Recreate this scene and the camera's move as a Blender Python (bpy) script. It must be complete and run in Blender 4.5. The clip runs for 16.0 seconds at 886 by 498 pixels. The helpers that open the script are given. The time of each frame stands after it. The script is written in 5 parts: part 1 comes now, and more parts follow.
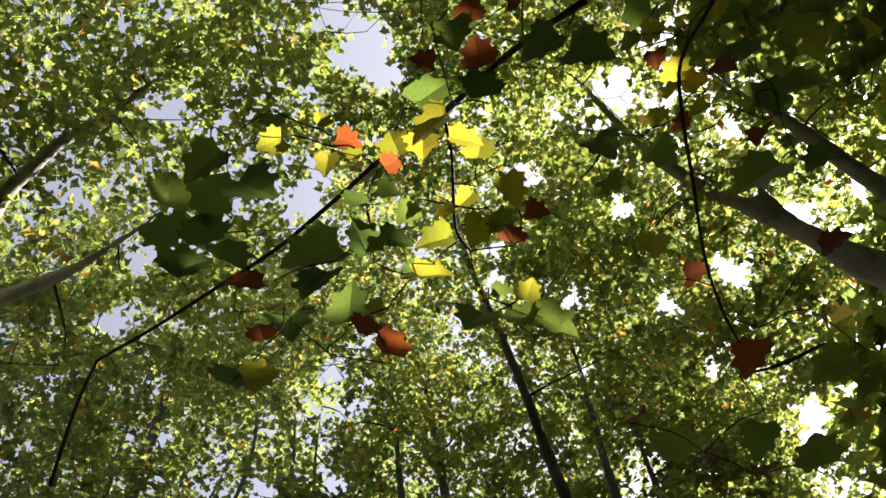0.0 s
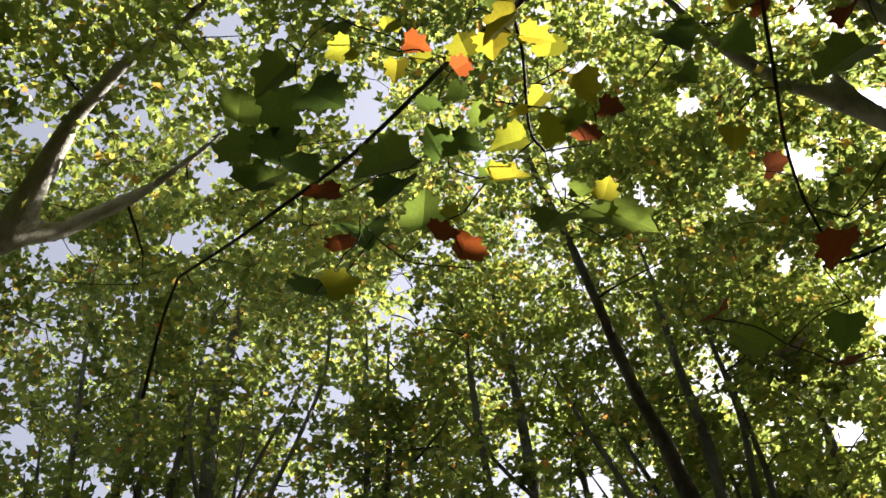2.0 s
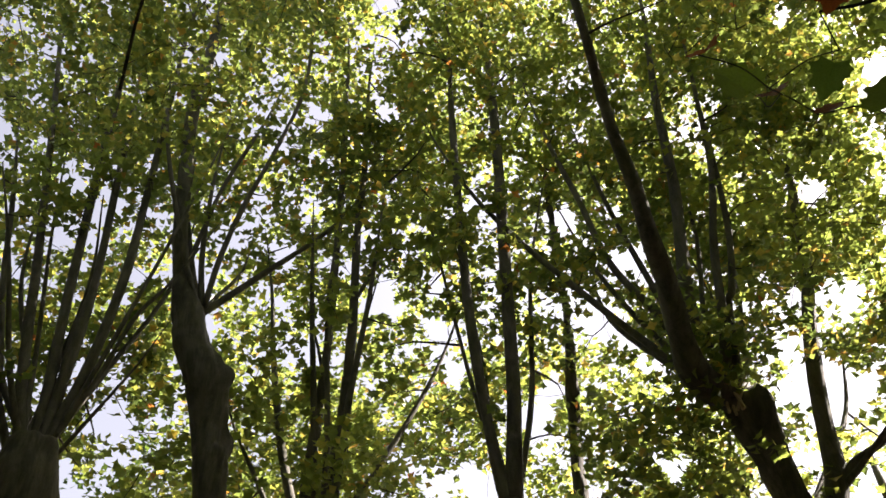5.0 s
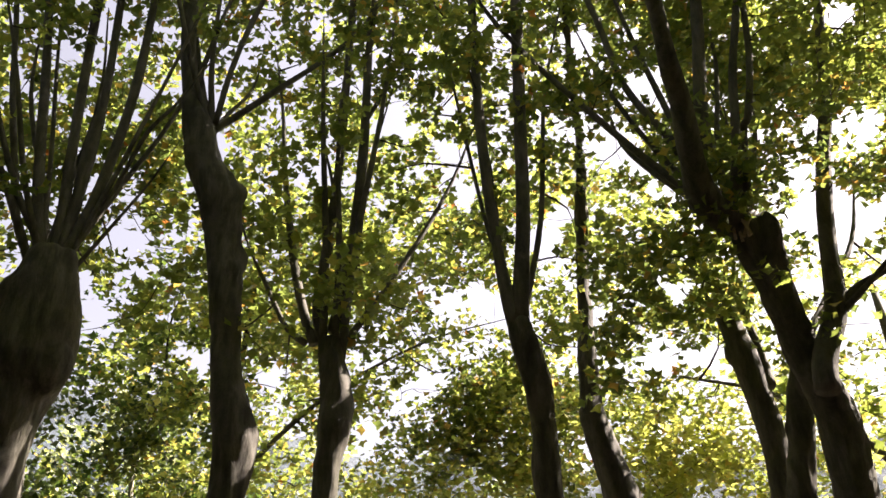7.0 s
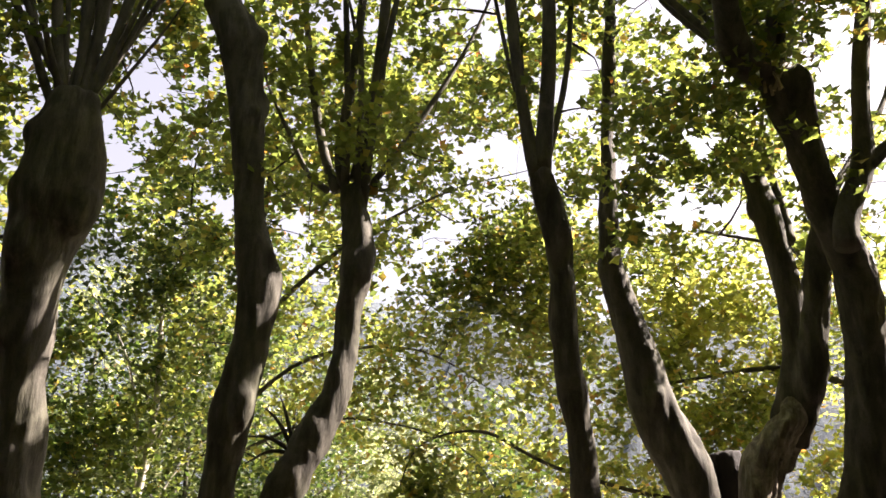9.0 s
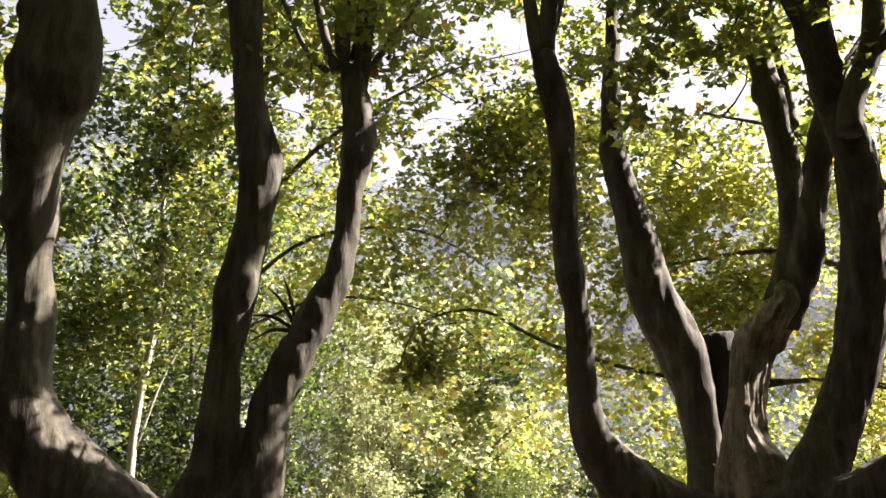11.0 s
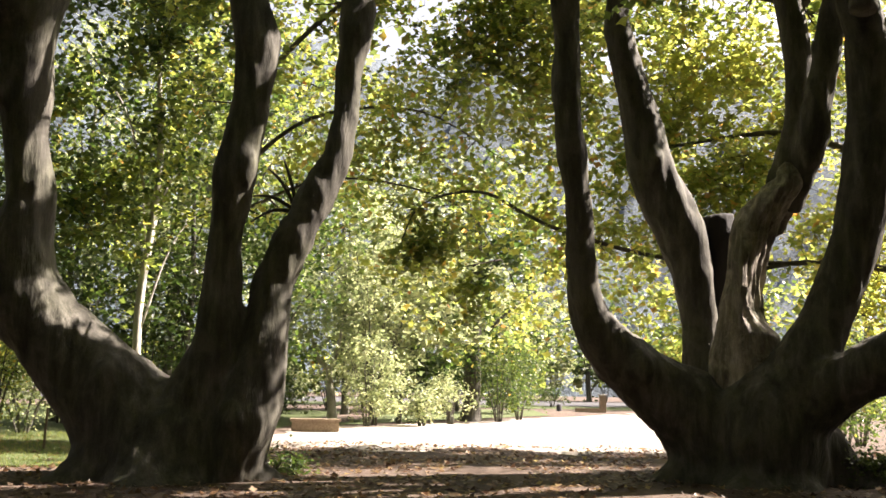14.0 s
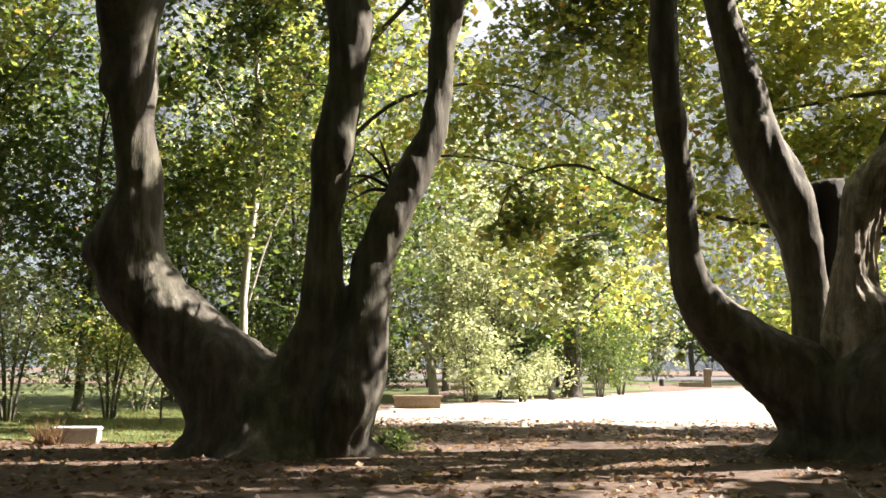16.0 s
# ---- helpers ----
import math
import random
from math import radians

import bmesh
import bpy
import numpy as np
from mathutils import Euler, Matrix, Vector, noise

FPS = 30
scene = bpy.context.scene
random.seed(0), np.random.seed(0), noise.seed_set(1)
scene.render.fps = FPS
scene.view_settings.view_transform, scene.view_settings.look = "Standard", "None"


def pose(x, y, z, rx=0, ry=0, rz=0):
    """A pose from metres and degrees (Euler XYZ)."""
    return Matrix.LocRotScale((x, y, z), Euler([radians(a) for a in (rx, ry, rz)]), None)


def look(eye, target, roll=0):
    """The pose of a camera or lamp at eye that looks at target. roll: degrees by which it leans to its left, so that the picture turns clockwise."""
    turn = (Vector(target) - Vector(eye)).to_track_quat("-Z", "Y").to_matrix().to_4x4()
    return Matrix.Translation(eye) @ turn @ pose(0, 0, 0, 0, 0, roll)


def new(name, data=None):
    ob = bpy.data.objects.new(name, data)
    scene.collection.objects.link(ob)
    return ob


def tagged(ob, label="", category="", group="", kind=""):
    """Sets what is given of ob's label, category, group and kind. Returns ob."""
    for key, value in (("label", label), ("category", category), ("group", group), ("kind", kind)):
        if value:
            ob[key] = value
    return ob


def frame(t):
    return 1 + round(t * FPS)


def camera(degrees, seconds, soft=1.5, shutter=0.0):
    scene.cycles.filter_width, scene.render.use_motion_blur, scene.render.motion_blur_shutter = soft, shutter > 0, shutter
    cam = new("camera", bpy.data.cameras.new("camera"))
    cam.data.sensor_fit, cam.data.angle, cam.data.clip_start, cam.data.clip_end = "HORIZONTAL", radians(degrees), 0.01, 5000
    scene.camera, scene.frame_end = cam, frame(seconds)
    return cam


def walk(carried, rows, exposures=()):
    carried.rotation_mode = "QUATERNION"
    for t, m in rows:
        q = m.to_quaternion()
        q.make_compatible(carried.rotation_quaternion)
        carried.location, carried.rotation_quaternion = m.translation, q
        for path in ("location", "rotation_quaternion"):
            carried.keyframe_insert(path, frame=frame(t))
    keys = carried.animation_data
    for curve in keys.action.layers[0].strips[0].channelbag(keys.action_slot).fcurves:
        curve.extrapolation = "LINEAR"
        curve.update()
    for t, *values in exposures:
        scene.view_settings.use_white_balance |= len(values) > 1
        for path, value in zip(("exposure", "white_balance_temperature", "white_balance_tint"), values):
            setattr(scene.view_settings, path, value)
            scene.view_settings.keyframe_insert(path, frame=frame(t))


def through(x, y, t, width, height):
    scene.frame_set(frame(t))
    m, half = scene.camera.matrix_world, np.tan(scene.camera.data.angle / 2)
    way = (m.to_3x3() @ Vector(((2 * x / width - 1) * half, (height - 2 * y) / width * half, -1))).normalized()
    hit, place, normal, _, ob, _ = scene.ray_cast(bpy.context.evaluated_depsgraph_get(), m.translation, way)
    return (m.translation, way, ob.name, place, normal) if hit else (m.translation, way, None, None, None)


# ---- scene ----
cam = camera(51.07, 16.0, soft=1.55)
EYE = 1.55
ROWS = [
    (0, 0.053, -0.080, 0.052, 155.38, 6.58, -0.22),
    (0.5, 0.041, -0.072, 0.051, 154.62, 5.41, 2.22),
    (1, 0.019, -0.065, 0.071, 153.85, 4.86, 4.28),
    (1.5, -0.007, -0.060, 0.081, 152.44, 4.67, 4.73),
    (2, -0.018, -0.060, 0.069, 150.04, 4.38, 3.73),
    (2.5, -0.022, -0.062, 0.056, 147.46, 4.05, 2.61),
    (3, -0.023, -0.073, 0.038, 144.62, 3.69, 1.52),
    (3.5, -0.026, -0.059, 0.031, 141.98, 3.28, 0.67),
    (4, -0.022, -0.037, 0.031, 139.01, 2.88, -0.02),
    (6.5, -0.009, 0.017, -0.019, 124.94, 1.48, -1.09),
    (7, -0.001, 0.014, -0.015, 122.31, 1.05, -0.93),
    (7.5, 0.010, 0.006, -0.019, 119.95, 0.64, -0.70),
    (8, 0.006, 0.015, -0.015, 117.52, 0.17, -0.50),
    (8.5, 0.023, 0.018, -0.027, 115.35, -0.19, -0.25),
    (9, 0.023, 0.009, -0.037, 113.11, -0.54, -0.16),
    (11.5, 0.012, -0.102, 0.029, 104.11, -0.92, -0.27),
    (12, 0.006, -0.097, 0.020, 102.84, -0.97, -0.29),
    (12.5, 0.014, -0.079, 0.020, 101.71, -1.01, -0.26),
    (13, 0.022, -0.067, 0.024, 100.49, -1.09, -0.25),
    (13.5, 0.025, -0.051, 0.016, 99.38, -1.10, -0.25),
    (14, 0.026, -0.035, 0.017, 98.29, -1.11, -0.24),
    (14.5, 0.025, -0.055, 0.012, 97.72, -1.14, -0.14),
    (15, 0.014, -0.064, 0.004, 97.51, -1.06, 0.83),
    (15.5, 0.020, -0.028, 0.007, 97.24, -0.85, 2.76),
    (16, -0.000, 0.000, -0.000, 96.80, -0.40, 5.84),
]
walk(cam, [(t, pose(x, y, z + EYE, rx, ry, rz)) for t, x, y, z, rx, ry, rz in ROWS],
     exposures=[(0.0, 2.05, 6350, 16), (4.0, 2.36, 6600, 18), (8.0, 2.45, 6900, 23), (12.0, 2.40, 6750, 22), (16.0, 2.40, 6750, 18)])

# ---- daylight: sun high on the right ----
SUN_AZ, SUN_EL = 74.0, 43.0
TO_SUN = Vector((math.sin(radians(SUN_AZ)) * math.cos(radians(SUN_EL)),
                 math.cos(radians(SUN_AZ)) * math.cos(radians(SUN_EL)), math.sin(radians(SUN_EL))))
world = bpy.data.worlds.new("sky")
scene.world = world
world.use_nodes = True
wt = world.node_tree
sky = wt.nodes.new("ShaderNodeTexSky")
sky.sky_type = 'NISHITA'
sky.sun_disc = False
sky.sun_elevation, sky.sun_rotation = radians(SUN_EL), radians(SUN_AZ)
sky.dust_density, sky.air_density = 4.0, 1.0
wt.nodes["Background"].inputs["Strength"].default_value = 0.063
haze = wt.nodes.new("ShaderNodeHueSaturation")
haze.inputs["Saturation"].default_value = 0.4
wt.links.new(sky.outputs[0], haze.inputs["Color"])
wt.links.new(haze.outputs[0], wt.nodes["Background"].inputs["Color"])
sun = new("sun", bpy.data.lights.new("sun", 'SUN'))
sun.data.energy, sun.data.angle, sun.data.color = 5.0, radians(0.55), (1.0, 0.93, 0.82)
sun.matrix_world = look(TO_SUN * 80, (0, 0, 0))


# ---- materials ----
def material(name):
    m = bpy.data.materials.new(name)
    m.use_nodes = True
    nt = m.node_tree
    return m, nt, nt.nodes["Principled BSDF"]


def node(nt, kind, **values):
    n = nt.nodes.new(kind)
    for key, value in values.items():
        n.inputs[key.replace("_", " ")].default_value = value
    return n


def ramp(nt, source, stops):
    n = nt.nodes.new("ShaderNodeValToRGB")
    e = n.color_ramp.elements
    while len(e) < len(stops):
        e.new(0.5)
    for el, (p, c) in zip(e, stops):
        el.position, el.color = p, (*c, 1)
    nt.links.new(source, n.inputs[0])
    return n.outputs[0]


def noise_tex(nt, scale, detail=6, rough=0.6, coords="Object", stretch=None):
    tc = nt.nodes.new("ShaderNodeTexCoord")
    out = tc.outputs[coords]
    if stretch:
        mp = nt.nodes.new("ShaderNodeMapping")
        mp.inputs["Scale"].default_value = stretch
        nt.links.new(out, mp.inputs[0])
        out = mp.outputs[0]
    n = node(nt, "ShaderNodeTexNoise", Scale=scale, Detail=detail, Roughness=rough)
    nt.links.new(out, n.inputs["Vector"])
    return n.outputs["Fac"]


def mix_rgb(nt, fac, a, b, blend='MIX'):
    n = nt.nodes.new("ShaderNodeMix")
    n.data_type, n.blend_type = 'RGBA', blend
    for value, slot in ((fac, 0), (a, 6), (b, 7)):
        if isinstance(value, (int, float)):
            n.inputs[slot].default_value = value
        elif isinstance(value, tuple):
            n.inputs[slot].default_value = (*value, 1)
        else:
            nt.links.new(value, n.inputs[slot])
    return n.outputs[2]


def bump(nt, height, strength, distance, shader):
    b = nt.nodes.new("ShaderNodeBump")
    b.inputs["Strength"].default_value, b.inputs["Distance"].default_value = strength, distance
    nt.links.new(height, b.inputs["Height"])
    nt.links.new(b.outputs[0], shader.inputs["Normal"])


def bark_material(name, dark, mid, pale, patch=2.2, bare=0.28, relief=0.04):
    """Plane bark: smooth grey skin with long streaks, soft paler areas where plates fell off, and fine cracks."""
    m, nt, p = material(name)
    base = ramp(nt, noise_tex(nt, 5.0, 9, 0.62, stretch=(1, 1, 0.22)), [(0.3, dark), (0.5, mid), (0.78, pale)])
    flake = ramp(nt, noise_tex(nt, patch, 5, 0.6), [(0.50, (0, 0, 0)), (0.66, (1, 1, 1))])
    col = mix_rgb(nt, flake, base, tuple((1 - bare) * a + bare * b for a, b in zip(mid, pale)))
    moss = ramp(nt, noise_tex(nt, 0.9, 5, 0.6), [(0.42, (1, 1, 1)), (0.68, (0.80, 0.88, 0.62))])
    col = mix_rgb(nt, 0.75, col, moss, 'MULTIPLY')
    speck = ramp(nt, noise_tex(nt, 45.0, 3, 0.6), [(0.35, (0.62, 0.62, 0.62)), (0.6, (1, 1, 1))])
    nt.links.new(mix_rgb(nt, 0.6, col, speck, 'MULTIPLY'), p.inputs["Base Color"])
    p.inputs["Roughness"].default_value = 0.8
    p.inputs["Specular IOR Level"].default_value = 0.3
    bump(nt, noise_tex(nt, 13.0, 9, 0.66, stretch=(1, 1, 0.22)), 0.7, relief, p)
    return m


def leaf_material(name, stops, warm=None, through=0.5, gloss=0.5, glow=2.7, single=False):
    """A thin leaf: it reflects on one side and lets light through to the other; colour differs from leaf to leaf."""
    m, nt, p = material(name)
    if single:
        chance = nt.nodes.new("ShaderNodeObjectInfo").outputs["Random"]
    else:
        chance = nt.nodes.new("ShaderNodeNewGeometry").outputs["Random Per Island"]
    col = ramp(nt, chance, stops)
    if warm:
        patch = ramp(nt, noise_tex(nt, 0.22, 3, 0.5), [(0.46, (0, 0, 0)), (0.62, (1, 1, 1))])
        col = mix_rgb(nt, patch, col, mix_rgb(nt, 0.55, col, warm))
    blotch = ramp(nt, noise_tex(nt, 18.0, 4, 0.6), [(0.3, (0.7, 0.7, 0.62)), (0.6, (1, 1, 1))])
    col = mix_rgb(nt, 0.7, col, blotch, 'MULTIPLY')
    nt.links.new(col, p.inputs["Base Color"])
    p.inputs["Roughness"].default_value = 0.4
    p.inputs["Specular IOR Level"].default_value = gloss
    bump(nt, noise_tex(nt, 30.0, 3), 0.4, 0.01, p)
    tr = nt.nodes.new("ShaderNodeBsdfTranslucent")
    hs = nt.nodes.new("ShaderNodeHueSaturation")
    hs.inputs["Hue"].default_value, hs.inputs["Saturation"].default_value, hs.inputs["Value"].default_value = 0.484, 1.06, glow
    nt.links.new(col, hs.inputs["Color"])
    nt.links.new(hs.outputs[0], tr.inputs["Color"])
    mx = nt.nodes.new("ShaderNodeMixShader")
    mx.inputs[0].default_value = through
    nt.links.new(p.outputs[0], mx.inputs[1])
    nt.links.new(tr.outputs[0], mx.inputs[2])
    nt.links.new(mx.outputs[0], nt.nodes["Material Output"].inputs["Surface"])
    return m


BARK = bark_material("plane_bark", (0.033, 0.030, 0.023), (0.075, 0.070, 0.056), (0.20, 0.187, 0.155))
SHOOT_BARK = bark_material("shoot_bark", (0.045, 0.042, 0.034), (0.10, 0.094, 0.077), (0.2, 0.188, 0.155), 3.0)
PALE_LIMB = bark_material("smooth_pale_limb", (0.19, 0.18, 0.155), (0.41, 0.395, 0.345), (0.58, 0.56, 0.51), 2.6)
# bare wood whose pale tone and patches carry the sunlight on the stub
SUNLIT_WOOD = bark_material("sunlit_weathered_wood", (0.05, 0.043, 0.034), (0.20, 0.175, 0.14), (0.60, 0.54, 0.46), 2.6, 0.5)
RAW_WOOD = bark_material("raw_split_wood", (0.22, 0.17, 0.11), (0.42, 0.34, 0.24), (0.6, 0.52, 0.4), 6.0)
# rotten wood, near black to carry the shade inside the hollow
SHADE_BLACK = bark_material("shade_black_rotten_wood", (0.004, 0.003, 0.003), (0.010, 0.008, 0.007), (0.02, 0.016, 0.013), 3.0)
TWIG = bark_material("twig_bark", (0.02, 0.016, 0.012), (0.045, 0.036, 0.028), (0.09, 0.075, 0.06), 6.0)
PALE_BARK = bark_material("pale_bark", (0.16, 0.14, 0.12), (0.5, 0.47, 0.43), (0.72, 0.7, 0.66), 2.5)
GREENS = [(0.0, (0.038, 0.058, 0.018)), (0.35, (0.05, 0.074, 0.021)), (0.7, (0.079, 0.10, 0.0235)), (0.93, (0.118, 0.124, 0.029)), (0.985, (0.19, 0.145, 0.034)), (1.0, (0.152, 0.064, 0.02))]
LEAF = leaf_material("plane_leaf", GREENS, (0.08, 0.108, 0.024), 0.6, 0.5, 4.0)
LEAF_WARM = leaf_material("yellowing_plane_leaf", [(0.0, (0.055, 0.085, 0.02)), (0.45, (0.10, 0.13, 0.032)), (0.85, (0.165, 0.178, 0.05)), (0.975, (0.23, 0.19, 0.05)), (1.0, (0.16, 0.08, 0.025))], (0.150, 0.162, 0.042), 0.62, 0.6, 4.4)
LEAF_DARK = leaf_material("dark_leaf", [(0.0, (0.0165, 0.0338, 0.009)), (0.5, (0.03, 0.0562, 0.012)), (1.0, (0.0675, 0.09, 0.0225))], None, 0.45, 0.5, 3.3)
# pale foliage, its tone raised to carry the full sun on it
LEAF_PALE = leaf_material("pale_sunlit_leaf", [(0.0, (0.10, 0.135, 0.06)), (0.5, (0.18, 0.215, 0.105)), (1.0, (0.31, 0.33, 0.19))], None, 0.45)
LEAF_NEAR = leaf_material("green_leaf_blade", [(0.0, (0.028, 0.052, 0.012)), (1.0, (0.058, 0.088, 0.018))], None, 0.65, 0.08, 3.4, single=True)
# yellow leaves; the lime tint also puts sunlight into their colour
LEAF_LIME = leaf_material("sunlit_yellow_leaf_blade", [(0.0, (0.085, 0.11, 0.016)), (1.0, (0.19, 0.175, 0.022))], None, 0.75, 0.1, 2.5, single=True)
LEAF_RUST = leaf_material("rust_leaf_blade", [(0.0, (0.06, 0.026, 0.011)), (1.0, (0.15, 0.056, 0.016))], None, 0.75, 0.1, 2.2, single=True)
LITTER = leaf_material("fallen_leaf", [(0.0, (0.06, 0.035, 0.02)), (0.5, (0.12, 0.075, 0.04)), (0.9, (0.22, 0.15, 0.08)), (1.0, (0.30, 0.23, 0.08))], None, 0.2)
LITTER_LEAF = leaf_material("single_fallen_leaf", [(0.0, (0.06, 0.035, 0.02)), (0.5, (0.12, 0.075, 0.04)), (0.9, (0.22, 0.15, 0.08)), (1.0, (0.30, 0.23, 0.08))], None, 0.2, single=True)
GRASS = leaf_material("grass_blade", [(0.0, (0.06, 0.10, 0.02)), (0.6, (0.10, 0.15, 0.03)), (1.0, (0.24, 0.22, 0.07))], None, 0.35)


def ground_material(name, a, b, c, big, fine, relief):
    m, nt, p = material(name)
    col = ramp(nt, noise_tex(nt, fine, 8, 0.7), [(0.3, a), (0.52, b), (0.72, c)])
    wear = ramp(nt, noise_tex(nt, big, 5, 0.6), [(0.35, (0.62, 0.6, 0.58)), (0.65, (1, 1, 1))])
    nt.links.new(mix_rgb(nt, 0.8, col, wear, 'MULTIPLY'), p.inputs["Base Color"])
    p.inputs["Roughness"].default_value = 0.95
    bump(nt, noise_tex(nt, fine * 2, 8, 0.7), 0.8, relief, p)
    return m


SOIL = ground_material("soil_with_leaf_litter", (0.05, 0.033, 0.024), (0.105, 0.072, 0.052), (0.19, 0.14, 0.10), 0.35, 6.0, 0.04)
DUST = ground_material("pale_packed_gravel", (0.27, 0.235, 0.20), (0.38, 0.34, 0.30), (0.48, 0.44, 0.39), 0.3, 14.0, 0.02)
TURF = ground_material("turf", (0.05, 0.075, 0.02), (0.08, 0.11, 0.03), (0.13, 0.14, 0.05), 0.4, 8.0, 0.04)
ROADWAY = ground_material("grey_asphalt", (0.05, 0.05, 0.055), (0.075, 0.075, 0.08), (0.11, 0.11, 0.11), 0.2, 20.0, 0.01)
CONCRETE = ground_material("pale_concrete", (0.42, 0.40, 0.37), (0.55, 0.53, 0.5), (0.66, 0.64, 0.6), 1.5, 25.0, 0.01)
STONE = ground_material("tan_stone", (0.20, 0.15, 0.10), (0.30, 0.235, 0.16), (0.38, 0.31, 0.22), 1.5, 18.0, 0.015)
# blue-grey tones put the distance haze into the hill's colour
HILL = ground_material("wooded_hillside_in_haze", (0.03, 0.045, 0.052), (0.072, 0.098, 0.118), (0.13, 0.165, 0.195), 0.05, 0.22, 2.0)
PLANK = bark_material("weathered_plank", (0.07, 0.05, 0.035), (0.16, 0.12, 0.085), (0.26, 0.21, 0.16), 5.0)


# ---- builders ----
def part(name, bm, mat, parent=None, label="", smooth=True):
    """Links a bmesh, or a finished mesh, as one object under its thing."""
    if isinstance(bm, bmesh.types.BMesh):
        me = bpy.data.meshes.new(name)
        bm.to_mesh(me)
        bm.free()
    else:
        me = bm
    if not me.materials:
        me.materials.append(mat)
    if smooth:
        me.polygons.foreach_set("use_smooth", [True] * len(me.polygons))
    ob = new(name, me)
    if parent:
        ob.parent = parent
    if label:
        ob["label"] = label
    return ob


def thing(name, label, category, group="", kind=""):
    return tagged(new(name), label, category, group, kind)


def spline(rows, per=5):
    """Control rows (x, y, z, r) joined by a smooth line."""
    pts = np.array(rows, float)
    pad = np.vstack([2 * pts[0] - pts[1], pts, 2 * pts[-1] - pts[-2]])
    out = []
    for i in range(len(pts) - 1):
        a, b, c, d = pad[i:i + 4]
        for k in range(per):
            t = k / per
            out.append(0.5 * (2 * b + (c - a) * t + (2 * a - 5 * b + 4 * c - d) * t * t + (3 * b - a - 3 * c + d) * t ** 3))
    out.append(pts[-1])
    out = np.array(out)
    out[:, 3] = np.maximum(out[:, 3], 0.004)
    return out


def tube(bm, rows, sides=10, per=5, lump=0.0, cap=True):
    """A tapering limb along the control rows, its skin uneven by lump."""
    line = spline(rows, per)
    rings, u = [], None
    for i, (x, y, z, r) in enumerate(line):
        a, b = line[max(i - 1, 0), :3], line[min(i + 1, len(line) - 1), :3]
        way = Vector(b - a).normalized()
        u = (way.orthogonal() if u is None else u - way * u.dot(way)).normalized()
        v = way.cross(u)
        ring = []
        for k in range(sides):
            f = 2 * math.pi * k / sides
            d = u * math.cos(f) + v * math.sin(f)
            c = Vector((x, y, z))
            s = 1 + lump * (noise.noise((c + d * r) * 1.7) + 0.5 * noise.noise((c + d * r) * 4.3)) if lump else 1
            ring.append(bm.verts.new(c + d * r * s))
        rings.append(ring)
    for p, q in zip(rings, rings[1:]):
        for k in range(sides):
            bm.faces.new((p[k], p[(k + 1) % sides], q[(k + 1) % sides], q[k]))
    if cap:
        bm.faces.new(rings[0][::-1])
        bm.faces.new(rings[-1])
    return line


def stool(bm, x, y, half, depth, top, turn):
    """The swollen foot of an old tree, with root ridges that run out into the soil."""
    rings = []
    for z, s in ((-0.35, 1.5), (-0.05, 1.32), (0.08, 1.2), (0.22, 1.1), (0.4, 1.04), (0.7, 0.98), (0.9, 0.94), (top - 0.2, 0.72), (top - 0.05, 0.35)):
        ring = []
        for k in range(40):
            f = 2 * math.pi * k / 40
            ridge = 1 + max(0.0, 0.75 - z) * 0.20 * (math.cos(5 * f + turn) + 0.7 * math.cos(8 * f + 2 * turn)) + 0.06 * math.cos(3 * f + z * 2)
            ring.append(bm.verts.new((x + half * s * ridge * math.cos(f), y + depth * s * ridge * math.sin(f), z)))
        rings.append(ring)
    for p, q in zip(rings, rings[1:]):
        for k in range(40):
            bm.faces.new((p[k], p[(k + 1) % 40], q[(k + 1) % 40], q[k]))
    bm.faces.new(rings[0][::-1])
    bm.faces.new(rings[-1])


def burls(bm, rows, count, seed):
    """Knots and swellings on a stem."""
    r = np.random.default_rng(seed)
    line = spline(rows, 4)
    for k in range(count):
        x, y, z, rad = line[int(r.integers(3, len(line) - 1))]
        d = Vector((r.normal(), r.normal() - 0.4, r.normal() * 0.3)).normalized()
        s = rad * r.uniform(0.35, 0.6)
        c = Vector((x, y, z)) + d * rad * 0.8
        bmesh.ops.create_icosphere(bm, subdivisions=2, radius=s, matrix=Matrix.Translation(c) @ Matrix.Diagonal((1, 1, r.uniform(1.0, 1.9), 1)))


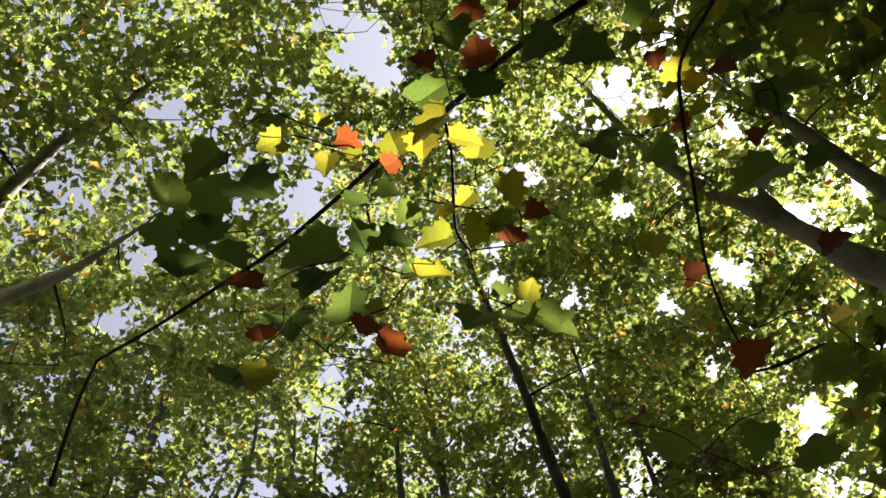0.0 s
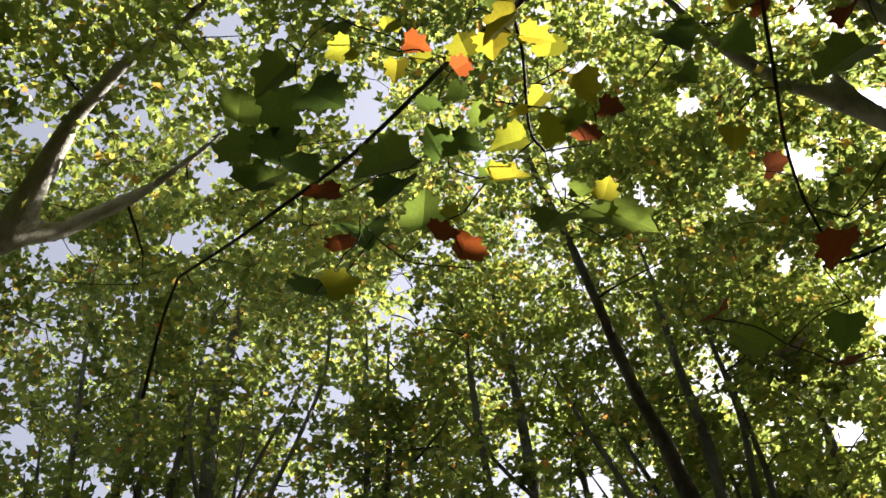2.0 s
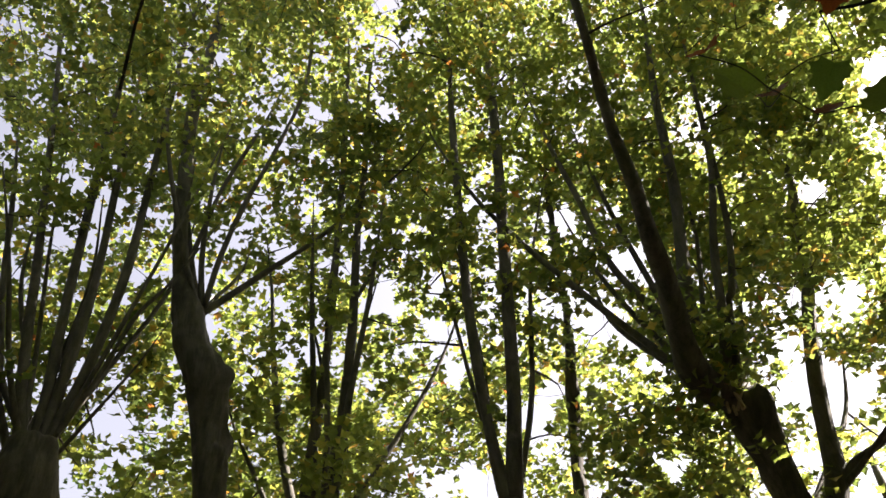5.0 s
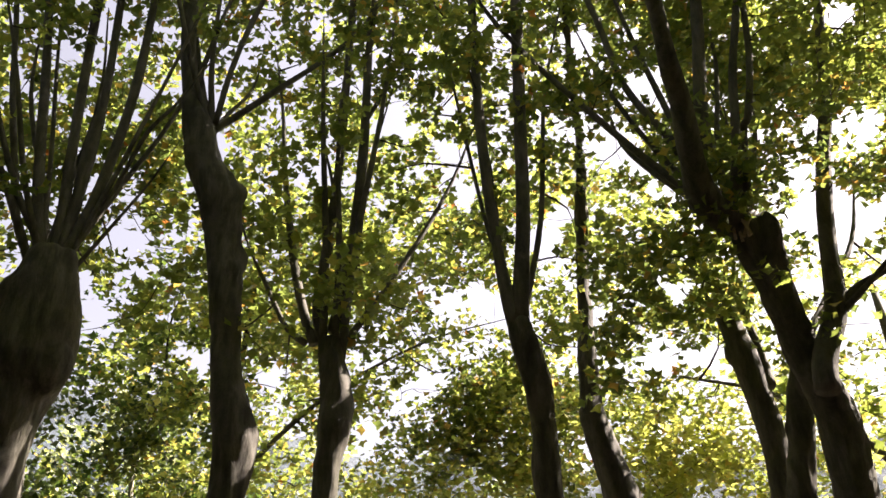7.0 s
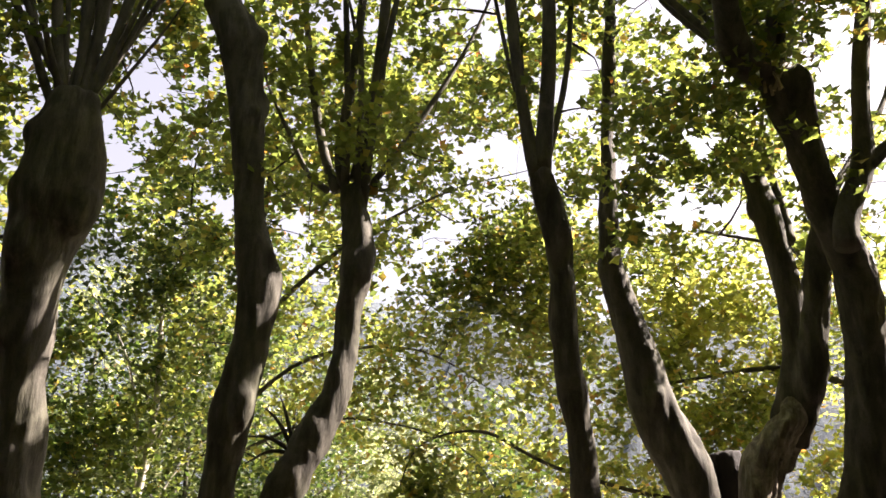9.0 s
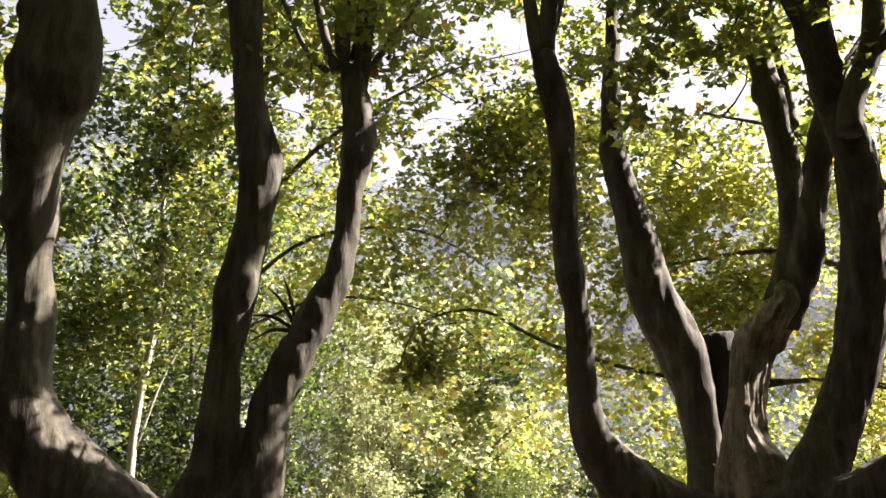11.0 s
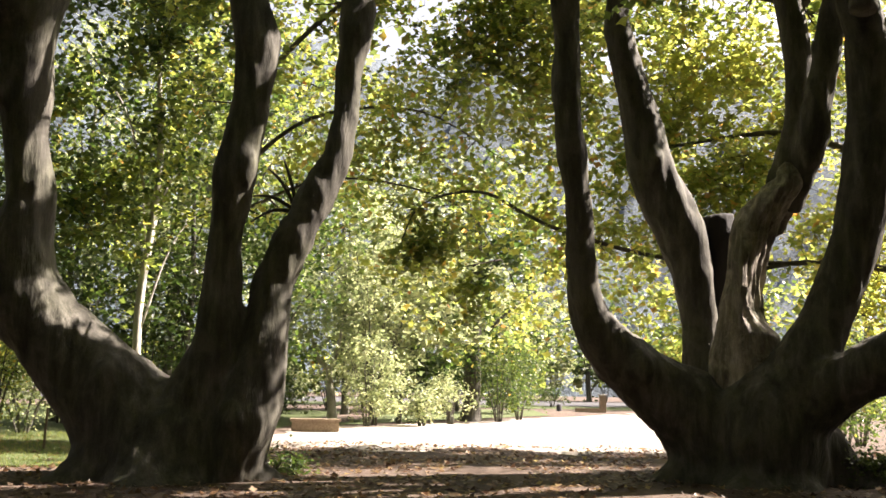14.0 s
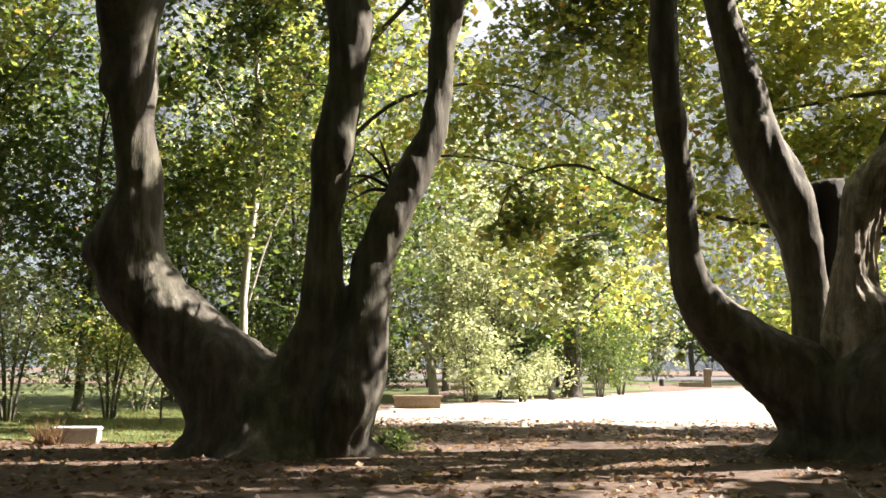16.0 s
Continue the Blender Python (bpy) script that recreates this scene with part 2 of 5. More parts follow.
def grown(bm, voxel, rough, ridge=0.0):
    """Fuses overlapping limbs into one skin and gives it burls and ridges."""
    me = bpy.data.meshes.new("trunk")
    bm.to_mesh(me)
    bm.free()
    ob = new("trunk", me)
    mod = ob.modifiers.new("fuse", 'REMESH')
    mod.mode, mod.voxel_size = 'VOXEL', voxel
    mod = ob.modifiers.new("soften", 'SMOOTH')
    mod.factor, mod.iterations = 0.5, 9
    out = bpy.data.meshes.new_from_object(ob.evaluated_get(bpy.context.evaluated_depsgraph_get()))
    bpy.data.objects.remove(ob)
    bpy.data.meshes.remove(me)
    n = len(out.vertices)
    co, no = np.empty(n * 3, 'f'), np.empty(n * 3, 'f')
    out.vertices.foreach_get("co", co)
    out.vertices.foreach_get("normal", no)
    co, no = co.reshape(-1, 3), no.reshape(-1, 3)
    h = np.array([noise.noise((x * 1.6, y * 1.6, z * 0.9)) + 0.55 * noise.noise((x * 4.5, y * 4.5, z * 1.8)) + 0.3 * noise.noise((x * 11, y * 11, z * 4)) for x, y, z in co])
    if ridge:
        h += ridge * np.array([1 - 3.2 * abs(noise.noise((x * 4.2 + z * 0.5, y * 4.2, z * 0.9))) for x, y, z in co])
    co += no * (h * rough)[:, None]
    out.vertices.foreach_set("co", co.ravel())
    out.update()
    return out


# one leaf: stalk end at the origin, tip at y = 1, two side lobes, halves folded up along the midrib
LEAF_V = np.array([(0, 0, 0), (0, 1, 0.0), (0.60, 0.46, 0.12), (0.29, 0.56, 0.04), (-0.60, 0.46, 0.12), (-0.29, 0.56, 0.04)])
LEAF_F = np.array([(0, 2, 3), (0, 3, 1), (0, 5, 4), (0, 1, 5)])
BLADE_V = np.array([(-0.03, 0, 0), (0.03, 0, 0), (0.0, 1, 0.15)])
BLADE_F = np.array([(0, 1, 2)])


def scatter_mesh(name, places, normals, spin, sizes, verts=LEAF_V, faces=LEAF_F):
    """One mesh of many small flat pieces, each with its own place, lie, turn and size."""
    n = len(places)
    nz = normals / np.linalg.norm(normals, axis=1)[:, None]
    ref = np.where(np.abs(nz[:, 2:3]) < 0.9, np.array([[0, 0, 1.0]]), np.array([[1.0, 0, 0]]))
    u = np.cross(ref, nz)
    u /= np.linalg.norm(u, axis=1)[:, None]
    v = np.cross(nz, u)
    c, s = np.cos(spin)[:, None], np.sin(spin)[:, None]
    ux, vy = u * c + v * s, v * c - u * s
    curl = np.random.uniform(0.2, 2.2, n)
    co = (places[:, None, :] + sizes[:, None, None] * (
        verts[None, :, 0:1] * ux[:, None, :] + verts[None, :, 1:2] * vy[:, None, :]
        + verts[None, :, 2:3] * curl[:, None, None] * nz[:, None, :]))
    k, nf = len(verts), len(faces)
    idx = (faces[None] + (np.arange(n) * k)[:, None, None]).ravel()
    me = bpy.data.meshes.new(name)
    me.vertices.add(n * k)
    me.vertices.foreach_set("co", co.astype('f').ravel())
    me.loops.add(n * nf * 3)
    me.loops.foreach_set("vertex_index", idx.astype('i'))
    me.polygons.add(n * nf)
    me.polygons.foreach_set("loop_start", (np.arange(n * nf) * 3).astype('i'))
    me.update(calc_edges=True)
    return me


# shafts cut through the crowns along the sun's direction, added to light trunks, shrubs and ground: foot of the opening
# and its radius
TRUNK_GAPS = [(-6.69, 14.5, 6.5, 0.30), (-6.66, 14.5, 5.9, 0.24), (-6.66, 14.5, 5.35, 0.20), (-6.72, 14.6, 4.7, 0.22), (-6.19, 14.5, 3.2, 0.16), (-5.95, 14.7, 2.65, 0.10), (-5.6, 14.8, 2.2, 0.08),
              (-1.49, 15.1, 6.1, 0.28), (-1.63, 15.0, 5.2, 0.24), (-1.93, 15.0, 4.55, 0.30), (-2.13, 14.9, 4.1, 0.25), (-2.8, 14.7, 6.95, 0.28), (-3.07, 14.9, 5.2, 0.26), (-3.17, 14.9, 3.9, 0.22),
              (5.7, 16.15, 4.4, 0.4), (5.6, 16.15, 3.8, 0.45), (5.6, 16.2, 3.1, 0.35)]
LAWN_GAPS = [(-8.4, 16.5, 0.3, 0.75), (-8.3, 18.3, 0.0, 0.6), (-7.0, 18.3, 0.0, 0.5), (-11.2, 22.0, 2.0, 0.8), (-12.4, 21.6, 2.2, 0.8), (-13.6, 21.5, 3.2, 0.7), (-10.4, 19.6, 0.5, 0.5), (-4.5, 11.2, 0.0, 0.22), (-2.8, 13.2, 0.0, 0.25), (2.6, 13.1, 0.0, 0.3), (-0.4, 13.6, 0.0, 0.25), (0.8, 15.6, 0.0, 0.3), (-1.2, 17.4, 0.0, 0.3), (3.0, 18.0, 0.0, 0.4)]
FOLIAGE_GAPS = [(1.6, 11.8, 0.0, 0.22), (-12.0, 24.0, 6.0, 0.7), (-10.0, 25.0, 7.0, 0.7), (-14.0, 24.0, 8.0, 0.7), (-11.0, 24.5, 9.0, 0.6), (-8.05, 24.9, 2.2, 0.4), (-8.05, 24.9, 3.5, 0.5), (-8.05, 24.9, 5.0, 0.5), (-4.6, 4.6, 13.4, 0.5), (-3.9, 4.0, 14.1, 0.4), (-7.6, 21.6, 4.6, 0.5)]
# random extra shafts that spot the ground with sun, none near the tree feet
r9 = np.random.default_rng(92)
DAPPLES = [(r9.uniform(-5.5, 9.0), 10.5 + 12.0 * r9.uniform() ** 0.7, 0.0, r9.uniform(0.08, 0.26)) for k in range(52)]
DAPPLES = [g for g in DAPPLES if math.hypot(g[0] + 4.4, g[1] - 15.3) > 2.6 and math.hypot(g[0] - 6.0, g[1] - 16.4) > 3.2]
BRANCH_GAPS = [(0.55, 1.25, 5.8, 0.4), (0.5, 1.7, 5.6, 0.25), (1.7, 1.0, 6.0, 0.3), (0.2, 2.2, 5.6, 0.22)]
# cones cut through all crowns along sight lines from the eye, where the sky shows: bearing, height above the horizon,
# half width, all in degrees
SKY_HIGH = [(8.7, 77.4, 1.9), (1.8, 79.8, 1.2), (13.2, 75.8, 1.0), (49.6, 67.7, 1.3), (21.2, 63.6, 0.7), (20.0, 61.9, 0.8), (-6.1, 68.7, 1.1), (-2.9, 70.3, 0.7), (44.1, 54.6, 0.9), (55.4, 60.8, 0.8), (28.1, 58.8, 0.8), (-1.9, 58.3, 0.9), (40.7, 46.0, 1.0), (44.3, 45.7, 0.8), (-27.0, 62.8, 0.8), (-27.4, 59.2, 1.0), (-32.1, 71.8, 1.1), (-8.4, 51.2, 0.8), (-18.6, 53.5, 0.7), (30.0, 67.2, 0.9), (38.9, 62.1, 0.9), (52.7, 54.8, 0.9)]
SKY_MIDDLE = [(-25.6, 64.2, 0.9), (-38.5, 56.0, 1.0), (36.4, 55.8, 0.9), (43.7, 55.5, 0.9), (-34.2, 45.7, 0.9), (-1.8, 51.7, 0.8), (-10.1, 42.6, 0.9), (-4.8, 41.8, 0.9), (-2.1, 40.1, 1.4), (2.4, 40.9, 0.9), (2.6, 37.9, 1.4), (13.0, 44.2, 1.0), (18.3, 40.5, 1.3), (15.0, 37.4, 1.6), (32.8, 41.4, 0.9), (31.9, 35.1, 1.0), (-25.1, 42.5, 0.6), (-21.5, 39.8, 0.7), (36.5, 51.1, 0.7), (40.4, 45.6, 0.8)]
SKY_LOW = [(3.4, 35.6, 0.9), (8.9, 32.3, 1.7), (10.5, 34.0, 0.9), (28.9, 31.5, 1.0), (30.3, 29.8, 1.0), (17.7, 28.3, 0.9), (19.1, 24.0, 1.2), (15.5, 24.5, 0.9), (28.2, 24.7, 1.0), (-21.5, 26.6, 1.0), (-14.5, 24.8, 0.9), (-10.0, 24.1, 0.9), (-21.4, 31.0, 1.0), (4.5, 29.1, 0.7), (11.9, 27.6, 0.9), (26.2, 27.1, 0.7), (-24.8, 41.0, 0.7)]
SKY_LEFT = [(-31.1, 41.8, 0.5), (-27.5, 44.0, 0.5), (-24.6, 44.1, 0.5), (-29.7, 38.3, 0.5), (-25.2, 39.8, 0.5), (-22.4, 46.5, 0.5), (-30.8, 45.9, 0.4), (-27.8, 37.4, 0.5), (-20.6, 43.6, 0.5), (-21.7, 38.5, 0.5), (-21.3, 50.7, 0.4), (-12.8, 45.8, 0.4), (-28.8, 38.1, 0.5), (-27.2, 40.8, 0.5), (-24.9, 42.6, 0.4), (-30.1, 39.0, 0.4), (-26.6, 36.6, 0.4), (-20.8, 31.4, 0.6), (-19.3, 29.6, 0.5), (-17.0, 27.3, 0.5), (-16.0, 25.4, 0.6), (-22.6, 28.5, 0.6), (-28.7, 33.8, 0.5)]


def ragged(a, b, radius, phase):
    """Whether points at (a, b) from an opening's middle lie inside its ragged rim."""
    f = np.arctan2(a, b)
    rim = radius * np.random.default_rng(len(a)).uniform(0.7, 1.2, len(a)) * (0.92 + 0.26 * np.sin(3 * f + phase) + 0.16 * np.sin(7 * f + 2.3 * phase))
    return a * a + b * b < rim * rim


def in_opening(p):
    """Which of the places p lie in an opening: a shaft to the sun, or a sky cone from the eye."""
    out = np.zeros(len(p), bool)
    way = np.array(TO_SUN)
    side = np.cross(way, (0, 0, 1.0))
    side /= np.linalg.norm(side)
    up = np.cross(side, way)
    for k, (x, y, z, r) in enumerate(TRUNK_GAPS + LAWN_GAPS + FOLIAGE_GAPS + BRANCH_GAPS + DAPPLES):
        r += 0.22 if k < len(TRUNK_GAPS) else 0.08
        w = p - (x, y, z)
        out |= (w @ way > 1.6) & ragged(w @ side, w @ up, r, k * 1.7)
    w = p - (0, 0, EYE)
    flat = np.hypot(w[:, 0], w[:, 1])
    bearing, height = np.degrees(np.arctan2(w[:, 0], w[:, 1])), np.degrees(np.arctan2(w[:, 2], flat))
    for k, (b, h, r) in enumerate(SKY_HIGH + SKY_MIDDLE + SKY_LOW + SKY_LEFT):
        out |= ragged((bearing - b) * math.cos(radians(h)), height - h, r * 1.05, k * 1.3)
    return out


def clump_centres(rng, blobs, open_at, wave):
    """Centres of leaf clumps in the crown's masses: more of them towards the outside, none in its thin places."""
    out = []
    for (x, y, z, a, b, c, n) in blobs:
        for k in range(n):
            d = rng.normal(size=3)
            d *= rng.uniform(0.1, 1.4) ** 0.5 / np.linalg.norm(d)
            p = np.array((x, y, z)) + d * (a, b, c)
            v = Vector(p)
            if noise.noise(v * wave + Vector((7.3, 1.7, 4.1))) + 0.5 * noise.noise(v * wave * 2.9) > open_at:
                out.append(p)
    out = np.array(out)
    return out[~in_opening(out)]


def crown(parent, blobs, mat, seed, size=0.18, per=18, spread=0.29, open_at=0.03, wave=0.45, nodes=None, twig_every=3, label=""):
    """Leaves in clumps, and thin twigs that carry the clumps."""
    rng = np.random.default_rng(seed)
    cc = clump_centres(rng, blobs, open_at, wave)
    way = rng.normal(size=(len(cc), 3)) * (1, 1, 0.45) - (0, 0, 0.25)
    way /= np.linalg.norm(way, axis=1)[:, None]
    along = rng.uniform(-1.6, 1.6, len(cc) * per) * spread
    places = np.repeat(cc, per, 0) + np.repeat(way, per, 0) * along[:, None] + rng.normal(size=(len(cc) * per, 3)) * spread * 0.5
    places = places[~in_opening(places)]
    n = len(places)
    lie = rng.normal(size=(n, 3)) * 0.58 + (0, 0, 0.95)
    me = scatter_mesh("crown", places, lie, rng.uniform(0, 6.28, n), rng.uniform(0.66, 1.32, n) * size)
    tagged(part("crown", me, mat, parent, label, smooth=False), kind="stuff")
    if nodes is not None and twig_every:
        bm = bmesh.new()
        todo = cc[::twig_every]
        todo = todo[np.argsort([((nodes - p) ** 2).sum(1).min() for p in todo])]
        have = np.empty((len(nodes) + 3 * len(todo), 3))
        have[:len(nodes)] = nodes
        m = first = len(nodes)
        for p in todo:
            far2 = ((have[:m] - p) ** 2).sum(1) + np.where(have[:m, 2] > p[2] + 0.5, 3.0, 0.0)
            k = int(np.argmin(far2))
            q = have[k]
            long = math.sqrt(((p - q) ** 2).sum())
            thick = min(0.05, 0.012 + 0.010 * long) if k < first else 0.012
            mid = (p + q) / 2 + rng.normal(size=3) * 0.09 * long - (0, 0, 0.05 * long)
            tube(bm, [(*q, thick), (*mid, thick * 0.65), (*p, 0.006)], 4, 2, cap=False)
            have[m], have[m + 1], have[m + 2] = (q + mid) / 2, mid, p
            m += 3
        tagged(part("brushwood", bm, TWIG, parent), kind="stuff")
    return cc


def limb(parent, rows, mat=SHOOT_BARK, sides=9, lump=0.10, name="limb", thicker=0.0):
    """A limb; where it is a shoot of a pollard, thicker swells it and lets it run on into a thin tip."""
    bm = bmesh.new()
    if thicker:
        rows = [(x, y, z, r * thicker) for x, y, z, r in rows]
        a, b = Vector(rows[-2][:3]), Vector(rows[-1][:3])
        r, on = rows[-1][3], (b - a).normalized()
        for k in (1, 2, 3):
            on = (on + Vector((0.05 * math.sin(7 * b.x + k), 0, 0.12))).normalized()
            b = b + on * min(1.6, 22 * r)
            rows.append((*b, r * (1 - 0.31 * k)))
    line = tube(bm, rows, sides, 5, lump)
    part(name, bm, mat, parent)
    return line[:, :3]


# ---- ground ----
def sheet(name, xs, ys, z, mat, label, category, wave=0.0, inside=None, edge=0.03):
    """A piece of ground: a grid, softly uneven, cut to the shape that inside() gives."""
    bm = bmesh.new()
    grid = {}
    for i, x in enumerate(xs):
        for j, y in enumerate(ys):
            if inside is None or inside(x, y):
                h = z + wave * (noise.noise((x * 0.35, y * 0.35, 3.0)) + 0.4 * noise.noise((x * 1.3, y * 1.3, 9.0)))
                grid[i, j] = bm.verts.new((x, y, h))
    for (i, j) in list(grid):
        four = [grid.get(k) for k in ((i, j), (i + 1, j), (i + 1, j + 1), (i, j + 1))]
        if all(four):
            bm.faces.new(four)
    loose = [v for v in bm.verts if not v.link_faces]
    bmesh.ops.delete(bm, geom=loose, context='VERTS')
    return tagged(part(name, bm, mat), label, category, kind="structure")


def steps(a, b, n):
    return [a + (b - a) * i / n for i in range(n + 1)]


far = [-900, -500, -250, -120, -60] + steps(-40, 40, 160) + [60, 120, 250, 500, 900]
sheet("ground", far, [-900, -400, -150, -60, -30] + steps(-15, 65, 160) + [90, 150, 300, 600, 900], 0.0, SOIL,
      "brown soil strewn with fallen leaves under the trees", "ground", 0.05)


def near_edge(x):
    return 22.3 + 0.05 * x + 1.5 * noise.noise((x * 0.5, 0, 0)) + 0.9 * noise.noise((x * 1.7, 5, 0)) + 0.5 * noise.noise((x * 5.1, 5, 3))


def gravel_area(x, y):
    left = -5.5 + 0.10 * (y - 24) + 0.6 * noise.noise((0, y * 0.4, 2))
    back = 32.0 + 1.6 * (x + 4) + 0.8 * noise.noise((x * 0.4, 1, 7)) if x < 14 else 62
    return near_edge(x) < y < min(back, 64) and left < x < 8.3 + 0.16 * (y - 24) + 0.5 * noise.noise((3, y * 0.5, 2))


sheet("gravel_drive", steps(-8, 34, 260), steps(20, 27, 90) + steps(27.4, 64, 90), 0.014, DUST, "sunlit pale packed gravel drive beyond the trees", "drive", 0.05, gravel_area)
sheet("lawn_left", steps(-34, -5.0, 100), steps(15, 50, 110), 0.03, TURF, "mown green lawn beside the trees", "lawn", 0.05,
      lambda x, y: y > 16.4 + 0.25 * noise.noise((x, 0, 0)) + 0.02 * (x + 7) ** 2 and x < -6.0 + 0.10 * (y - 24) + 0.4 * noise.noise((0, y * 0.7, 0)))
sheet("lawn_back", steps(-6, 6, 40), steps(33, 60, 60), 0.03, TURF, "narrow green lawn behind the bench", "lawn", 0.05,
      lambda x, y: y > 33.5 + 1.6 * (x + 4) and x > -5.2 + 0.1 * (y - 24))
sheet("lawn_far", steps(-50, 70, 60), [64.4, 67, 70, 73.5], 0.03, TURF, "far shaded lawn before the road", "lawn", 0.0)
sheet("road", steps(-60, 90, 60), [74, 78, 82, 88, 96], 0.04, ROADWAY, "distant shaded grey asphalt road", "road", 0.0)


def hillside():
    """Wooded slopes that close the view; the unseen arc behind is added to block sky."""
    bm = bmesh.new()
    rings = []
    for i in range(45):
        r = 150 + 200 * i / 34
        rise = min(1.0, 1.25 * i / 34) if i < 36 else 1.0 - 0.03 * (i - 35)
        ring = []
        for k in range(480):
            a = radians(-180 + 0.75 * k)
            crest = 112 + 22 * noise.noise((2.2 * math.sin(a), 4, 2.2 * math.cos(a))) + 12 * noise.noise((7 * math.sin(a), 8, 7 * math.cos(a))) - 22 * math.sin(a)
            x, y = r * math.sin(a), r * math.cos(a)
            h = rise * crest + (i > 0) * (6 * noise.noise((x * 0.08, y * 0.08, 1)) + 5 * abs(noise.noise((x * 0.21, y * 0.21, 6))))
            ring.append(bm.verts.new((x, y, h - 1)))
        rings.append(ring)
    for p, q in zip(rings, rings[1:]):
        for k in range(480):
            bm.faces.new((p[k], p[(k + 1) % 480], q[(k + 1) % 480], q[k]))
    return tagged(part("backdrop", bm, HILL), "wooded hillside far behind the park, haze painted in blue-grey", "hill", kind="structure")


hillside()

# ---- the two old pollarded planes ----
tree_a = thing("plane_tree", "old pollarded plane tree with three thick stems from one swollen foot", "tree", "pollarded plane trees")
bm = bmesh.new()
stool(bm, -4.4, 15.35, 1.27, 1.15, 1.35, 0.6)
STEM_1 = [(-4.5, 15.35, -0.3, 0.95), (-4.72, 15.3, 0.51, 1.013), (-5.46, 15.22, 1.4, 0.806), (-6.24, 15.13, 2.2, 0.644), (-6.8, 15.05, 2.91, 0.632), (-6.9, 14.96, 3.62, 0.575), (-6.72, 14.88, 4.33, 0.402), (-6.78, 14.79, 5.19, 0.355), (-6.87, 14.71, 6.16, 0.413), (-6.91, 14.62, 7.02, 0.491), (-6.88, 14.54, 7.86, 0.604), (-6.68, 14.45, 8.57, 0.724), (-6.63, 14.37, 9.3, 0.664), (-6.62, 14.28, 10, 0.541), (-6.58, 14.2, 10.53, 0.379)]
STEM_2 = [(-4.3, 15.2, -0.3, 0.7), (-4.18, 15.1, 0.4, 0.695), (-3.82, 15.07, 1.41, 0.511), (-3.57, 15.04, 2.25, 0.392), (-3.53, 15.01, 2.99, 0.309), (-3.52, 14.98, 3.74, 0.282), (-3.44, 14.95, 4.69, 0.349), (-3.31, 14.92, 5.46, 0.322), (-3.13, 14.89, 6.42, 0.314), (-3.12, 14.86, 7.3, 0.363), (-3.38, 14.84, 8.14, 0.277), (-3.49, 14.81, 9.12, 0.263), (-3.6, 14.78, 10.27, 0.321), (-3.76, 14.75, 11.34, 0.339), (-3.9, 14.72, 12.08, 0.43), (-4.23, 14.69, 12.72, 0.346), (-4.44, 14.66, 13.56, 0.332), (-4.64, 14.63, 14.3, 0.245), (-4.75, 14.6, 14.87, 0.154)]
STEM_3 = [(-3.75, 15.25, -0.3, 0.62), (-3.22, 15, 0.6, 0.595), (-2.95, 15.05, 1.42, 0.508), (-2.82, 15.09, 2.25, 0.363), (-2.75, 15.14, 3, 0.329), (-2.54, 15.18, 3.67, 0.34), (-2.24, 15.23, 4.3, 0.323), (-1.99, 15.28, 4.84, 0.315), (-1.79, 15.32, 5.33, 0.25), (-1.69, 15.37, 6.03, 0.223), (-1.65, 15.42, 6.85, 0.225), (-1.56, 15.46, 7.57, 0.295), (-1.51, 15.51, 8.12, 0.298), (-1.64, 15.55, 8.94, 0.262), (-1.75, 15.6, 9.43, 0.213)]
node_a = [
    tube(bm, rows, 16, 5, 0.08) for rows in (STEM_1, STEM_2, STEM_3)]
for k, rows in enumerate((STEM_1, STEM_2, STEM_3)):
    burls(bm, rows, 5, 40 + k)
burls(bm, STEM_1[9:], 12, 77)
burls(bm, STEM_2[12:], 6, 78)
bmesh.ops.create_icosphere(bm, subdivisions=3, radius=0.42, matrix=pose(-7.22, 14.85, 3.35))
bmesh.ops.create_icosphere(bm, subdivisions=3, radius=0.30, matrix=pose(-2.85, 14.95, 1.75))
bmesh.ops.create_icosphere(bm, subdivisions=3, radius=0.26, matrix=pose(-3.05, 14.75, 7.1))
trunk_a = part("trunk", grown(bm, 0.062, 0.038, 0.6), BARK, tree_a)
twigs_a = []
twigs_a.append(limb(tree_a, thicker=0.95, rows=[(-6.62, 14.28, 9.7, 0.1066), (-7.37, 14.3, 11.05, 0.082), (-7.74, 14.2, 12.54, 0.075), (-8.11, 14.1, 14.18, 0.068), (-8.45, 14, 16.17, 0.06)]))
twigs_a.append(limb(tree_a, thicker=0.95, rows=[(-6.62, 14.28, 9.7, 0.1625), (-7.07, 14.3, 11.29, 0.125), (-7.31, 14.2, 12.81, 0.109), (-7.58, 14.1, 14.79, 0.098), (-7.77, 13.8, 16.54, 0.086), (-8.22, 13.6, 19.49, 0.067), (-8.55, 13.4, 21.58, 0.057)]))
twigs_a.append(limb(tree_a, thicker=0.95, rows=[(-6.62, 14.28, 9.7, 0.1625), (-6.63, 14.3, 11.29, 0.125), (-6.72, 14.23, 12.82, 0.109), (-6.8, 14.15, 14.82, 0.104), (-6.9, 14.08, 17.47, 0.1), (-6.75, 13.5, 19.74, 0.088)]))
twigs_a.append(limb(tree_a, thicker=0.95, rows=[(-6.62, 14.28, 9.7, 0.1495), (-6.45, 14.3, 11.28, 0.115), (-6.37, 14.22, 12.81, 0.142), (-6.29, 14.15, 14.2, 0.091), (-6.41, 14.08, 17.11, 0.087), (-6.46, 14, 18.92, 0.078)]))
